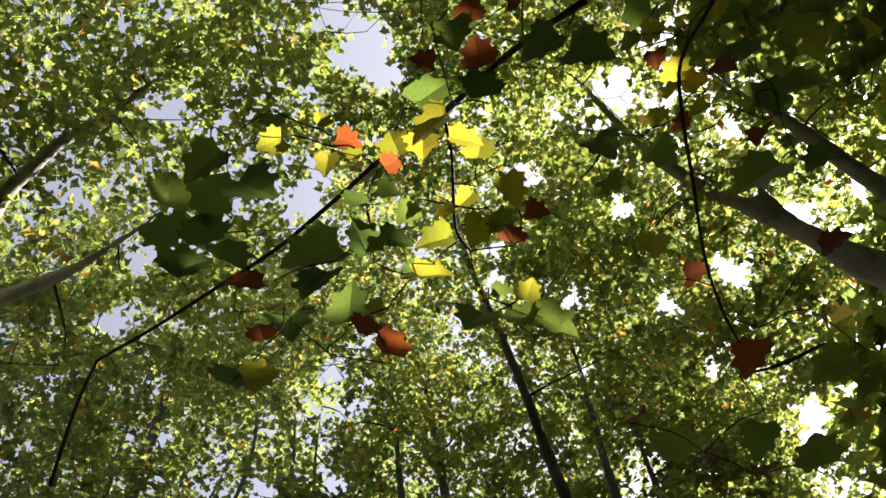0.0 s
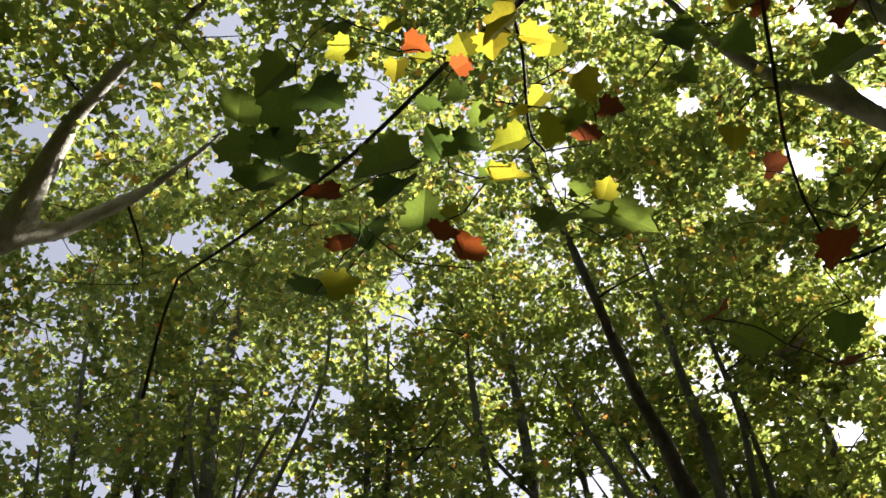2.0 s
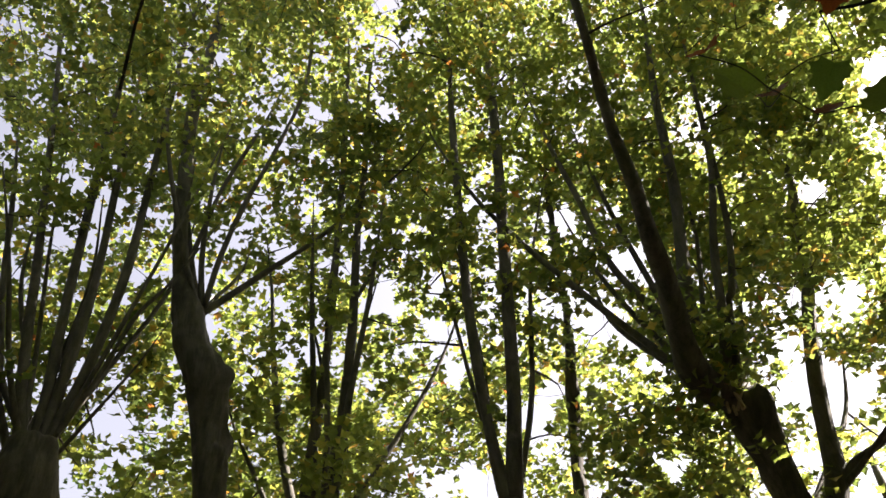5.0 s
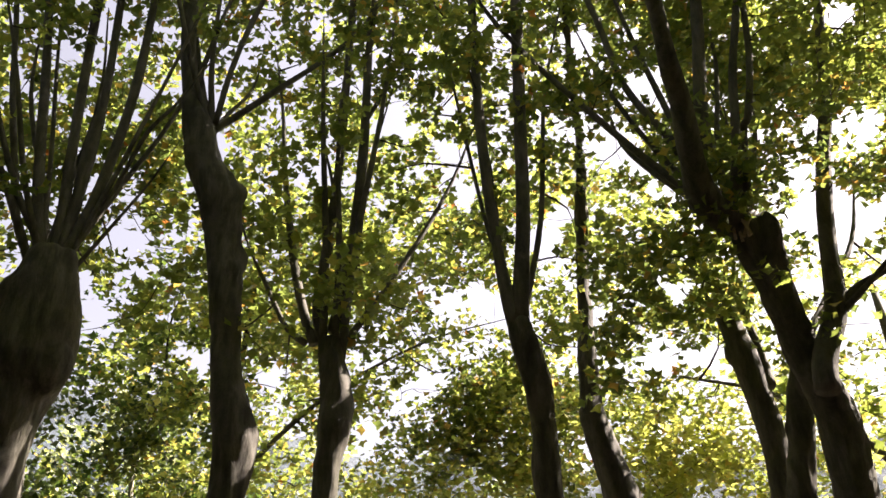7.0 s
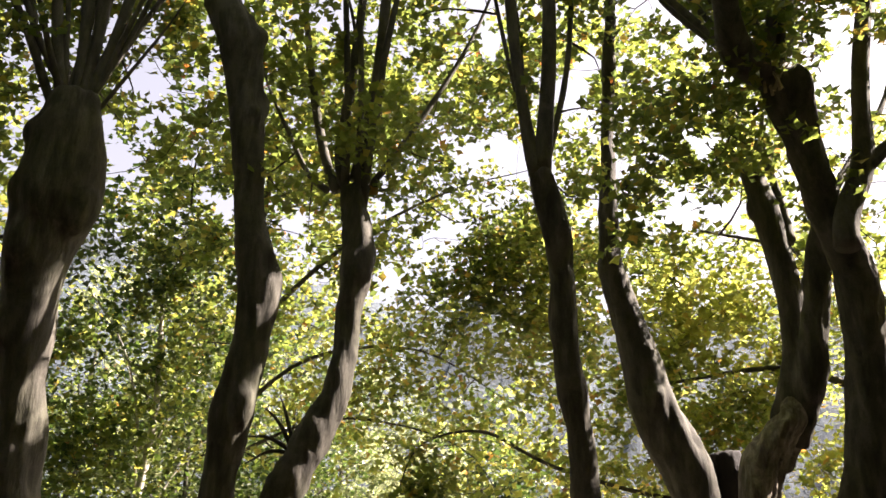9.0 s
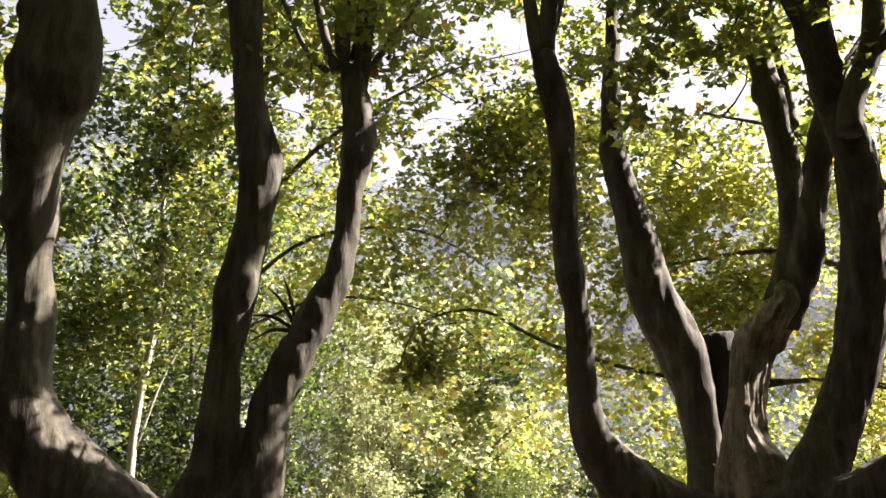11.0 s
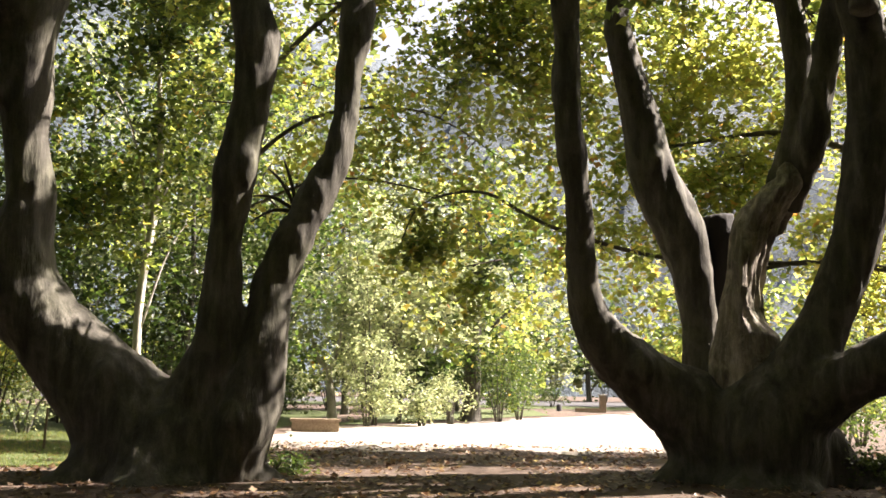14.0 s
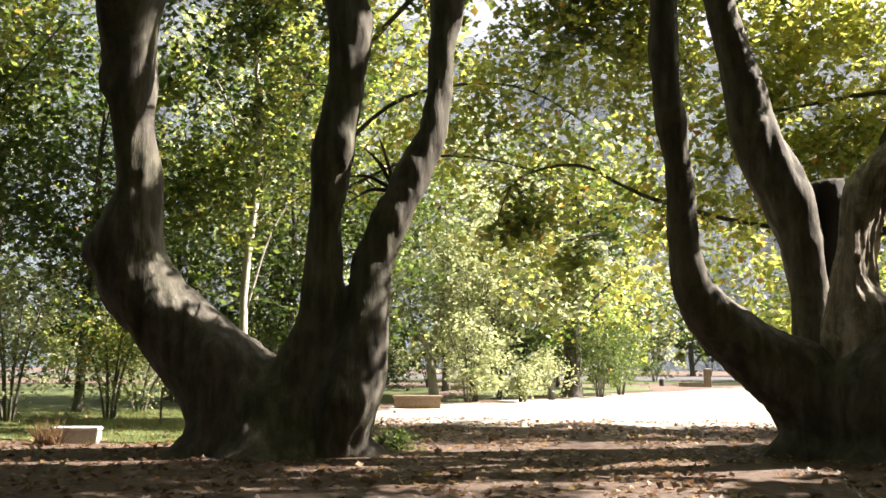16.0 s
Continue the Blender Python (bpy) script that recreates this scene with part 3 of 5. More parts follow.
twigs_a.append(limb(tree_a, thicker=0.95, rows=[(-6.62, 14.28, 9.7, 0.1612), (-6.22, 14.3, 11.15, 0.124), (-5.94, 14.23, 12.53, 0.108), (-5.72, 14.15, 14.35, 0.103), (-5.67, 14.07, 16.74, 0.086), (-5.35, 13.2, 20.41, 0.055)]))
twigs_a.append(limb(tree_a, thicker=0.95, rows=[(-6.62, 14.28, 9.7, 0.0663), (-6.3, 14.3, 10.55, 0.051), (-5.75, 14.2, 11.84, 0.048), (-5.31, 14.1, 13.12, 0.044), (-4.83, 14, 13.75, 0.034)]))
twigs_a.append(limb(tree_a, thicker=0.95, rows=[(-6.62, 14.28, 9.7, 0.0585), (-6.22, 14.3, 10.19, 0.045), (-5.75, 14.15, 10.8, 0.041), (-5.35, 14, 11.31, 0.031)]))
twigs_a.append(limb(tree_a, thicker=0.95, rows=[(-4.71, 14.6, 14.43, 0.199), (-4.87, 14.34, 15.63, 0.168), (-4.93, 14.08, 17.07, 0.164), (-5, 13.81, 19.18, 0.162), (-4.79, 13.55, 21.12, 0.15)]))
twigs_a.append(limb(tree_a, thicker=0.95, rows=[(-4.66, 14.6, 14.9, 0.071), (-4.44, 14.47, 15.75, 0.055), (-4.13, 14.33, 17.01, 0.05), (-3.62, 14.2, 18.35, 0.045)]))
twigs_a.append(limb(tree_a, thicker=0.95, rows=[(-4.15, 14.6, 13.81, 0.069), (-3.94, 14.44, 15.06, 0.065), (-3.57, 14.28, 16.41, 0.061), (-2.95, 14.12, 18.25, 0.052), (-2.45, 13.96, 20.15, 0.049), (-2.35, 13.8, 22.4, 0.045)]))
twigs_a.append(limb(tree_a, thicker=0.95, rows=[(-1.85, 15.6, 9.32, 0.094), (-1.99, 15.53, 9.99, 0.096), (-1.88, 15.47, 11.2, 0.099), (-1.71, 15.4, 13.08, 0.093), (-1.61, 15.33, 15.7, 0.088), (-1.54, 15.27, 19.19, 0.076), (-1.54, 15.2, 21.24, 0.06)]))
twigs_a.append(limb(tree_a, thicker=0.95, rows=[(-1.68, 15.6, 9.55, 0.116), (-1.44, 15.57, 10.87, 0.121), (-1.29, 15.53, 12.31, 0.115), (-1.2, 15.5, 14.21, 0.109), (-1.16, 15.47, 16.7, 0.091), (-1.03, 15.43, 18.76, 0.076), (-0.99, 15.4, 21.23, 0.053)]))
twigs_a.append(limb(tree_a, thicker=0.95, rows=[(-2.01, 15.6, 9.32, 0.104), (-2.27, 15.68, 10.07, 0.097), (-2.56, 15.75, 11.39, 0.09), (-2.85, 15.82, 13.26, 0.066), (-3.02, 15.9, 14.88, 0.044)]))
twigs_a.append(limb(tree_a, thicker=0.95, rows=[(-2.17, 15.6, 9.33, 0.073), (-2.57, 15.7, 9.73, 0.058), (-3.01, 15.8, 10.65, 0.049), (-3.41, 15.9, 11.5, 0.034)]))
twigs_a.append(limb(tree_a, thicker=0.95, rows=[(-1.14, 15.5, 14.68, 0.055), (-0.85, 15.65, 15.47, 0.051), (-0.52, 15.8, 16.3, 0.039)]))
for k, (x, z) in enumerate(((-3.0, 5.2), (-3.3, 4.7), (-3.25, 4.25), (-2.75, 5.4), (-2.9, 3.75))):
    limb(trunk_a, [(-2.38, 15.2, 4.35, 0.04), ((x - 2.38) / 2, 15.3, (z + 4.35) / 2 + 0.1, 0.03), (x, 15.6, z, 0.012)], TWIG, 6, name="dead_spur")

tree_b = thing("plane_tree", "old pollarded plane tree with a hollow broken stub among its stems", "tree", "pollarded plane trees")
bm = bmesh.new()
stool(bm, 5.72, 16.75, 1.42, 1.3, 1.35, 2.1)
STEM_4 = [(5.25, 16.75, -0.3, 0.85), (4.82, 16.6, 0.83, 0.847), (3.86, 16.45, 1.55, 0.596), (3.07, 16.31, 2.18, 0.476), (2.64, 16.16, 2.8, 0.346), (2.48, 16.02, 3.63, 0.276), (2.41, 15.87, 4.6, 0.246), (2.28, 15.73, 5.57, 0.246), (2.14, 15.58, 6.54, 0.246), (2.12, 15.44, 7.51, 0.226), (2.07, 15.29, 8.18, 0.264), (1.92, 15.15, 8.9, 0.277), (1.73, 15, 9.51, 0.216)]
STEM_5 = [(5.4, 17.2, -0.2, 0.85), (5.38, 17.4, 1.21, 0.89), (4.97, 17.37, 2.25, 0.421), (4.8, 17.34, 3.41, 0.35), (4.54, 17.31, 4.53, 0.481), (4.08, 17.29, 5.5, 0.43), (3.87, 17.26, 6.37, 0.4), (3.61, 17.23, 7.48, 0.305), (3.34, 17.2, 8.65, 0.241), (3.36, 17.17, 9.14, 0.24), (3.39, 17.14, 10.14, 0.175), (3.47, 17.11, 11.74, 0.15), (3.64, 17.09, 13.73, 0.137), (3.75, 17.06, 15.94, 0.109), (3.76, 17.03, 19.2, 0.096), (3.93, 17, 22.09, 0.079)]
STEM_6 = [(6.18, 16.6, 4.95, 0.333), (6.38, 16.34, 5.79, 0.295), (6.51, 16.38, 6.63, 0.241), (6.53, 16.41, 7.76, 0.277), (6.4, 16.45, 8.91, 0.26), (6.25, 16.49, 9.87, 0.253), (6, 16.53, 10.5, 0.114), (5.85, 16.56, 10.93, 0.07), (5.83, 16.6, 12.35, 0.049)]
STEM_7 = [(6.29, 16.6, 4.93, 0.301), (6.55, 16, 5.81, 0.249), (6.67, 15.8, 6.89, 0.244), (6.82, 15.6, 8, 0.235), (7.06, 15.4, 8.9, 0.235)]
STEM_8 = [(5.75, 16.5, -0.3, 0.95), (5.65, 16, 0.88, 0.959), (6.05, 15.85, 1.64, 0.717), (6.45, 15.69, 2.5, 0.457), (7, 15.54, 3.89, 0.404), (7.13, 15.38, 4.84, 0.415), (7.24, 15.23, 5.8, 0.387), (7.2, 15.08, 6.66, 0.359), (7.14, 14.92, 7.43, 0.36), (6.86, 14.77, 8.19, 0.311), (6.64, 14.62, 8.95, 0.302), (6.5, 14.46, 9.17, 0.278), (6.32, 14.31, 9.87, 0.34), (6.15, 14.15, 10.47, 0.422), (5.96, 14, 10.95, 0.363)]
STEM_9 = [(5.85, 16.5, -0.3, 0.7), (5.89, 16, 0.79, 0.623), (6.34, 15.4, 1.47, 0.487), (6.6, 14.8, 2.01, 0.412)][:-1] + [(7.1, 14.6, 2.1, 0.42), (8.4, 14.0, 2.9, 0.36), (10.2, 13.6, 4.4, 0.28)]
for rows in (STEM_4, STEM_5, STEM_6, STEM_7, STEM_8, STEM_9):
    tube(bm, rows, 16, 5, 0.08)
    burls(bm, rows, 3, int(100 * rows[0][0]))
trunk_b = part("trunk", grown(bm, 0.062, 0.038, 0.6), BARK, tree_b)
bm = bmesh.new()
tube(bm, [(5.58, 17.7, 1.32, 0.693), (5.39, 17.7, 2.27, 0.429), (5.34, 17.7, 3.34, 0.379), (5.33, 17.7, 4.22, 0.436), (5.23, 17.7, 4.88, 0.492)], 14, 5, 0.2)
part("hollow", grown(bm, 0.05, 0.08), SHADE_BLACK, trunk_b, "rotten heartwood in the hollow, coloured black for its shade")


def split_face(me, rows, out, depth):
    """Shears the side of a stub off along its grain: a flat, fluted face that looks along out."""
    line = spline(rows, 6)
    n = len(me.vertices)
    co = np.empty(n * 3, 'f')
    me.vertices.foreach_get("co", co)
    co = co.reshape(-1, 3)
    out = np.array(out) / np.linalg.norm(out)
    axis = np.stack([np.interp(co[:, 2], line[:, 2], line[:, k]) for k in (0, 1)], 1)
    ahead = (co[:, :2] - axis) @ out[:2]
    along = co[:, 0] * -out[1] + co[:, 1] * out[0]
    flute = np.array([noise.noise((a * 7.5, z * 1.1, 5)) + 0.5 * noise.noise((a * 17, z * 2.4, 9)) for a, z in zip(along, co[:, 2])])
    cut = np.maximum(0, ahead - depth - 0.13 * flute) * np.clip((co[:, 2] - 2.5) / 0.5, 0, 1) * np.clip((5.4 - co[:, 2]) / 0.5, 0, 1)
    co[:, :2] -= cut[:, None] * out[:2] / (out[:2] @ out[:2])
    me.vertices.foreach_set("co", co.ravel())
    me.update()
    return me


STUB = [(5.6, 16.5, 1.34, 0.943), (5.5, 16.44, 2.23, 0.623), (5.48, 16.38, 3.02, 0.46), (5.52, 16.32, 3.72, 0.421), (5.75, 16.26, 4.42, 0.481), (6.15, 16.2, 5.03, 0.402), (6.32, 16.26, 5.6, 0.18)]
bm = bmesh.new()
tube(bm, STUB, 18, 5, 0.12)
part("stub", split_face(grown(bm, 0.04, 0.045, 0.8), STUB, (0.74, -0.67, 0), 0.10), SUNLIT_WOOD, tree_b, "broken stub of bare weathered wood, coloured pale for sunlight")
twigs_b = []
twigs_b.append(limb(tree_b, thicker=1.0, rows=[(1.69, 15, 9.4, 0.154), (1.52, 14.87, 10.26, 0.115), (1.39, 14.75, 11.41, 0.106), (1.3, 14.62, 12.18, 0.11), (1.19, 14.5, 14.11, 0.105), (1.15, 14.38, 16.47, 0.093), (1.13, 14.25, 18.78, 0.086), (1.13, 14.12, 19.97, 0.071)]))
twigs_b.append(limb(tree_b, thicker=1.0, rows=[(1.78, 15, 9.51, 0.186), (1.87, 14.86, 10.38, 0.156), (1.96, 14.71, 11.52, 0.143), (1.99, 14.57, 12.68, 0.14), (2.05, 14.43, 14.82, 0.131), (2.13, 14.29, 17.64, 0.128), (2.16, 14.14, 19.94, 0.106)]))
twigs_b.append(limb(tree_b, thicker=1.0, rows=[(6.66, 16.4, 8.71, 0.164), (6.68, 16.47, 9.47, 0.089), (6.49, 16.53, 10.77, 0.069), (6.6, 16.6, 11.74, 0.047)]))
twigs_b.append(limb(tree_b, thicker=1.0, rows=[(6.8, 14.3, 7.7, 0.218), (6.92, 14.35, 8.35, 0.222), (7.38, 14.4, 9.37, 0.199), (7.59, 14.45, 10.79, 0.165), (7.95, 14.5, 12.54, 0.152), (8.52, 14.55, 14.7, 0.132), (9.03, 14.6, 17.56, 0.098)]))
twigs_b.append(limb(tree_b, thicker=1.0, rows=[(7.49, 14.4, 9.32, 0.11), (7.75, 14.3, 9.66, 0.081), (8.49, 14.2, 10.09, 0.061)]))
twigs_b.append(limb(tree_b, thicker=1.0, rows=[(7.42, 14.4, 9.26, 0.08), (7.66, 14, 9.41, 0.059)]))
twigs_b.append(limb(tree_b, thicker=1.0, rows=[(6.07, 14.1, 10.82, 0.336), (5.13, 13.54, 11.02, 0.3), (4.81, 12.98, 11.55, 0.232), (4.61, 12.42, 12.4, 0.197), (4.33, 11.87, 12.9, 0.173), (4.09, 11.31, 13.67, 0.144), (3.76, 10.75, 14.44, 0.111), (3.52, 10.19, 15.25, 0.102), (3.32, 9.63, 15.54, 0.089), (3.07, 9.07, 16.75, 0.078), (2.78, 8.52, 18, 0.068), (2.53, 7.96, 18.88, 0.058), (2.51, 7.4, 20.87, 0.032)]))
twigs_b.append(limb(tree_b, thicker=1.0, rows=[(5.41, 14, 12.2, 0.184), (5.44, 13.68, 13.34, 0.144), (5.63, 13.36, 15.37, 0.128), (5.59, 13.04, 16.18, 0.109), (5.59, 12.72, 17.93, 0.089), (5.71, 12.4, 19.94, 0.061)]))
twigs_b.append(limb(tree_b, thicker=1.0, rows=[(5.79, 14, 11.14, 0.125), (5.98, 13.7, 12.5, 0.097), (6.13, 13.4, 14.13, 0.084), (6.47, 13.1, 16.02, 0.072), (6.57, 12.8, 18.2, 0.052)]))
twigs_b.append(limb(tree_b, thicker=1.0, rows=[(6, 14, 11.13, 0.115), (6.21, 13.8, 12.86, 0.082), (6.3, 13.6, 13.14, 0.077), (6.52, 13.4, 14.46, 0.069), (6.61, 13.2, 16.13, 0.055)]))
twigs_b.append(limb(tree_b, thicker=1.0, rows=[(5.21, 14.1, 12.14, 0.119), (4.88, 14.18, 13.04, 0.09), (4.19, 14.25, 14.47, 0.076), (3.85, 14.32, 16.39, 0.068), (3.52, 14.4, 17.95, 0.059)]))

# ---- the trees that reach over from both sides ----
tree_l = thing("plane_tree", "plane tree whose forked pale limb reaches overhead", "tree", "overhanging plane trees")
bm = bmesh.new()
tube(bm, [(-10.6, 5.4, -0.3, 0.75), (-10.3, 5.4, 1.2, 0.55), (-9.6, 5.4, 5.0, 0.45), (-7.6, 5.4, 9.6, 0.36), (-5.9, 5.4, 11.9, 0.30), (-5.14, 5.39, 12.5, 0.274)], 16, 5, 0.08)
LEFT_1 = [(-5.14, 5.39, 12.5, 0.241), (-4.81, 4.95, 13.02, 0.187), (-4.43, 4.45, 13.55, 0.152), (-4.05, 4.12, 13.96, 0.124), (-3.67, 3.86, 14.31, 0.11), (-3.22, 3.69, 14.64, 0.088), (-2.74, 3.4, 14.98, 0.073), (-2.28, 3.11, 15.28, 0.053)]
LEFT_2 = [(-5.05, 5.43, 12.52, 0.183), (-4.74, 5.65, 12.89, 0.144), (-4.3, 5.68, 13.38, 0.126), (-3.77, 5.65, 13.89, 0.106), (-3.22, 5.49, 14.44, 0.084), (-2.68, 5.28, 14.95, 0.056)]
tube(bm, LEFT_1, 14, 5, 0.10)
tube(bm, LEFT_2, 14, 5, 0.10)
part("trunk", grown(bm, 0.08, 0.025), PALE_LIMB, tree_l)
RIGHT_1 = [(6.58, 4.84, 11.06, 0.247), (6.09, 4.75, 11.95, 0.164), (5.66, 4.69, 12.72, 0.142), (5.07, 4.56, 13.53, 0.126), (4.62, 4.33, 14.27, 0.11), (4.19, 3.97, 14.99, 0.086), (3.89, 3.64, 15.62, 0.061)]
RIGHT_2 = [(6.77, 4.02, 11.7, 0.156), (6.62, 3.92, 12.38, 0.144), (6.4, 3.76, 13.1, 0.131), (6.27, 3.66, 13.72, 0.116), (5.89, 3.47, 14.46, 0.071), (5.52, 3.21, 15.18, 0.048)]
tree_r = thing("plane_tree", "plane tree whose long grey limbs reach overhead", "tree", "overhanging plane trees")
bm = bmesh.new()
tube(bm, [(10.4, 4.6, -0.3, 0.8), (10.2, 4.6, 1.2, 0.6), (9.6, 4.6, 4.5, 0.5), (8.2, 4.7, 8.8, 0.42)] + RIGHT_1, 16, 5, 0.08)
tube(bm, [(8.6, 4.6, 7.6, 0.3), (7.4, 4.3, 10.3, 0.24)] + RIGHT_2, 14, 5, 0.08)
tube(bm, [(6.03, 4.74, 11.84, 0.109), (5.82, 4.49, 12.8, 0.077), (5.6, 4.26, 13.7, 0.053)], 12, 5, 0.08)
tube(bm, [(9.3, 4.6, 6.0, 0.16), (7.4, 2.4, 8.6, 0.10), (5.0, 0.2, 8.8, 0.06), (2.6, -0.5, 6.9, 0.035), (1.16, 0.63, 5.7, 0.018)], 10, 5, 0.05)
part("trunk", grown(bm, 0.08, 0.02), PALE_LIMB, tree_r)

# pale torn splinters where limbs broke off
def splinters(parent, x, y, z, count, seed, up=0.55):
    r = np.random.default_rng(seed)
    for k in range(count):
        dx, dy, h = r.normal() * 0.14, r.normal() * 0.08, up * r.uniform(0.5, 1.1)
        bx, by = x + r.normal() * 0.10, y + r.normal() * 0.06
        bm = bmesh.new()
        tube(bm, [(bx, by, z - 0.15, 0.035), (bx + dx * 0.4, by + dy * 0.4, z + h * 0.4, 0.026), (bx + dx, by + dy, z + h, 0.004)], 5, 3, 0.25)
        part("splinter", bm, RAW_WOOD, parent, "pale torn splinter of raw wood" if k == 0 else "", smooth=False)


splinters(trunk_a, -4.72, 14.55, 14.55, 6, 3)
splinters(trunk_b, 5.75, 13.75, 10.55, 6, 4, 0.35)
# more slender shoots from the pollard heads
r5 = np.random.default_rng(8)
for tree, x, y, z, count, up, store in ((tree_a, -6.6, 14.3, 10.2, 9, 8.5, twigs_a), (tree_a, -4.4, 14.7, 13.8, 5, 6.5, twigs_a), (tree_a, -1.7, 15.6, 9.2, 6, 9.0, twigs_a),
                                        (tree_b, 1.8, 15.1, 9.6, 4, 9.0, twigs_b), (tree_b, 5.7, 14.0, 11.0, 6, 8.0, twigs_b), (tree_b, 6.9, 15.4, 9.0, 4, 8.0, twigs_b)):
    for k in range(count):
        dx, dy, h = r5.normal() * 1.7, r5.normal() * 1.0 + 0.4, up * r5.uniform(0.6, 1.1)
        thick = r5.uniform(0.045, 0.085)
        store.append(limb(tree, [(x + r5.normal() * 0.12, y, z - 0.2, thick * 1.2), (x + dx * 0.35, y + dy * 0.4, z + h * 0.25, thick), (x + dx * 0.75 + r5.normal() * 0.15, y + dy * 0.8, z + h * 0.62, thick * 0.7), (x + dx, y + dy, z + h, 0.012)], SHOOT_BARK, 7, 0.08, "shoot"))

# crowns
na = np.vstack([l[:, :3] for l in node_a] + twigs_a)
nb = np.vstack(twigs_b)
crown(tree_a, [(-5.2, 16.4, 17.0, 5.6, 2.9, 6.5, 1350), (-1.6, 16.0, 11.2, 2.4, 1.8, 3.0, 220), (-9.5, 15.4, 15.0, 3.6, 3.0, 5.8, 760)],
      LEAF, 11, 0.185, 22, 0.26, nodes=na, twig_every=2)
crown(tree_a, [(-1.0, 15.1, 23.6, 5.0, 4.0, 5.2, 720), (-6.0, 14.8, 24.2, 4.6, 3.2, 5.0, 640)], LEAF, 15, 0.165, 22, 0.27, nodes=na, twig_every=2, open_at=-0.14)
crown(tree_b, [(3.2, 16.4, 17.4, 5.0, 2.9, 6.5, 1400), (8.8, 15.6, 15.0, 4.4, 3.2, 6.5, 1500), (9.6, 17.5, 17.0, 2.6, 2.0, 4.4, 420), (4.3, 15.3, 9.7, 1.7, 1.4, 1.7, 120), (5.6, 13.2, 11.2, 1.0, 0.8, 0.9, 35)],
      LEAF, 12, 0.185, 22, 0.26, nodes=nb, twig_every=2)
crown(tree_b, [(3.6, 13.0, 24.9, 5.6, 4.8, 4.8, 1350), (9.9, 12.7, 22.2, 5.6, 4.6, 5.6, 1450), (6.2, 7.4, 17.6, 2.6, 2.2, 3.0, 240), (9.3, 13.0, 20.0, 2.6, 2.4, 2.4, 240), (5.6, 16.5, 20.0, 2.0, 1.4, 2.0, 100), (3.0, 17.0, 20.0, 1.8, 1.4, 2.0, 100)],
      LEAF, 16, 0.165, 22, 0.27, nodes=nb, twig_every=2, open_at=-0.14)
crown(tree_l, [(-5.6, 5.2, 17.2, 5.0, 4.6, 3.8, 1060), (-1.0, 3.6, 18.5, 4.0, 3.6, 3.0, 480), (-6.2, 9.6, 19.0, 4.5, 3.5, 4.2, 720), (-5.4, 3.0, 16.2, 2.0, 1.6, 1.5, 110)], LEAF, 13, 0.14, 22, 0.25,
      nodes=np.vstack([spline(r)[:, :3] for r in (LEFT_1, LEFT_2)]), twig_every=2, open_at=-0.1)
crown(tree_r, [(6.6, 4.6, 17.2, 4.8, 4.4, 3.8, 1040), (2.6, 4.4, 19.0, 3.6, 3.6, 3.0, 620), (5.5, 1.5, 18.0, 3.5, 2.5, 3.0, 340), (7.9, 4.1, 17.2, 2.0, 1.7, 1.6, 170)], LEAF, 14, 0.14, 22, 0.25,
      nodes=np.vstack([spline(r)[:, :3] for r in (RIGHT_1, RIGHT_2)]), twig_every=2, open_at=-0.1)
# extra leaf masses out of view, added to shade the ground
crown(tree_r, [(13.0, 4.5, 13.0, 4.2, 5.0, 3.6, 420), (14.5, 9.8, 16.0, 4.0, 4.0, 3.0, 300), (9.0, -0.5, 15.0, 4.5, 3.5, 3.5, 300)], LEAF, 17, 0.5, 16, 0.5, open_at=-0.3)

# ---- two more planes behind, whose yellowing boughs hang low ----
tree_y = thing("plane_tree", "yellowing plane tree with boughs hanging low against the light", "tree", "plane trees behind")
yn = [limb(tree_y, rows, BARK) for rows in (
    [(13.6, 21.6, -0.2, 0.6), (13.5, 21.6, 1.0, 0.42), (13.0, 21.6, 4.5, 0.36), (12.4, 21.6, 9.0, 0.24), (12.2, 21.6, 14.0, 0.08)],
    [(13.0, 21.6, 4.6, 0.2), (11.0, 21.8, 6.6, 0.13), (8.6, 22.0, 7.8, 0.08), (5.2, 22.2, 7.4, 0.03)],
    [(12.8, 21.6, 5.6, 0.18), (11.4, 21.2, 8.6, 0.11), (9.0, 21.4, 10.6, 0.06), (6.6, 21.8, 11.4, 0.03)],
    [(8.4, 22.1, 4.6, 0.06), (5.4, 22.2, 4.7, 0.055), (3.0, 22.2, 5.3, 0.05), (2.06, 22.2, 5.7, 0.045), (1.1, 22.2, 6.2, 0.04), (0.1, 22.2, 6.15, 0.03), (-0.65, 22.2, 5.7, 0.022), (-1.1, 22.2, 4.5, 0.01)],
    [(13.3, 21.6, 3.2, 0.14), (11.0, 21.9, 4.4, 0.09), (8.4, 22.1, 4.6, 0.06), (6.0, 22.2, 3.8, 0.02)])]
crown(tree_y, [(5.6, 22.7, 6.6, 3.2, 1.3, 4.4, 1000), (9.6, 22.5, 6.4, 3.4, 1.3, 4.6, 780), (10.5, 21.9, 12.0, 3.6, 2.0, 3.6, 150), (14.6, 21.8, 8.0, 2.4, 2.0, 4.5, 30), (3.6, 22.6, 8.4, 1.6, 1.2, 2.2, 120), (7.0, 22.6, 8.6, 1.9, 1.2, 2.2, 200)],
      LEAF_WARM, 21, size=0.175, per=20, spread=0.36, nodes=np.vstack(yn), open_at=0.02, wave=0.85)
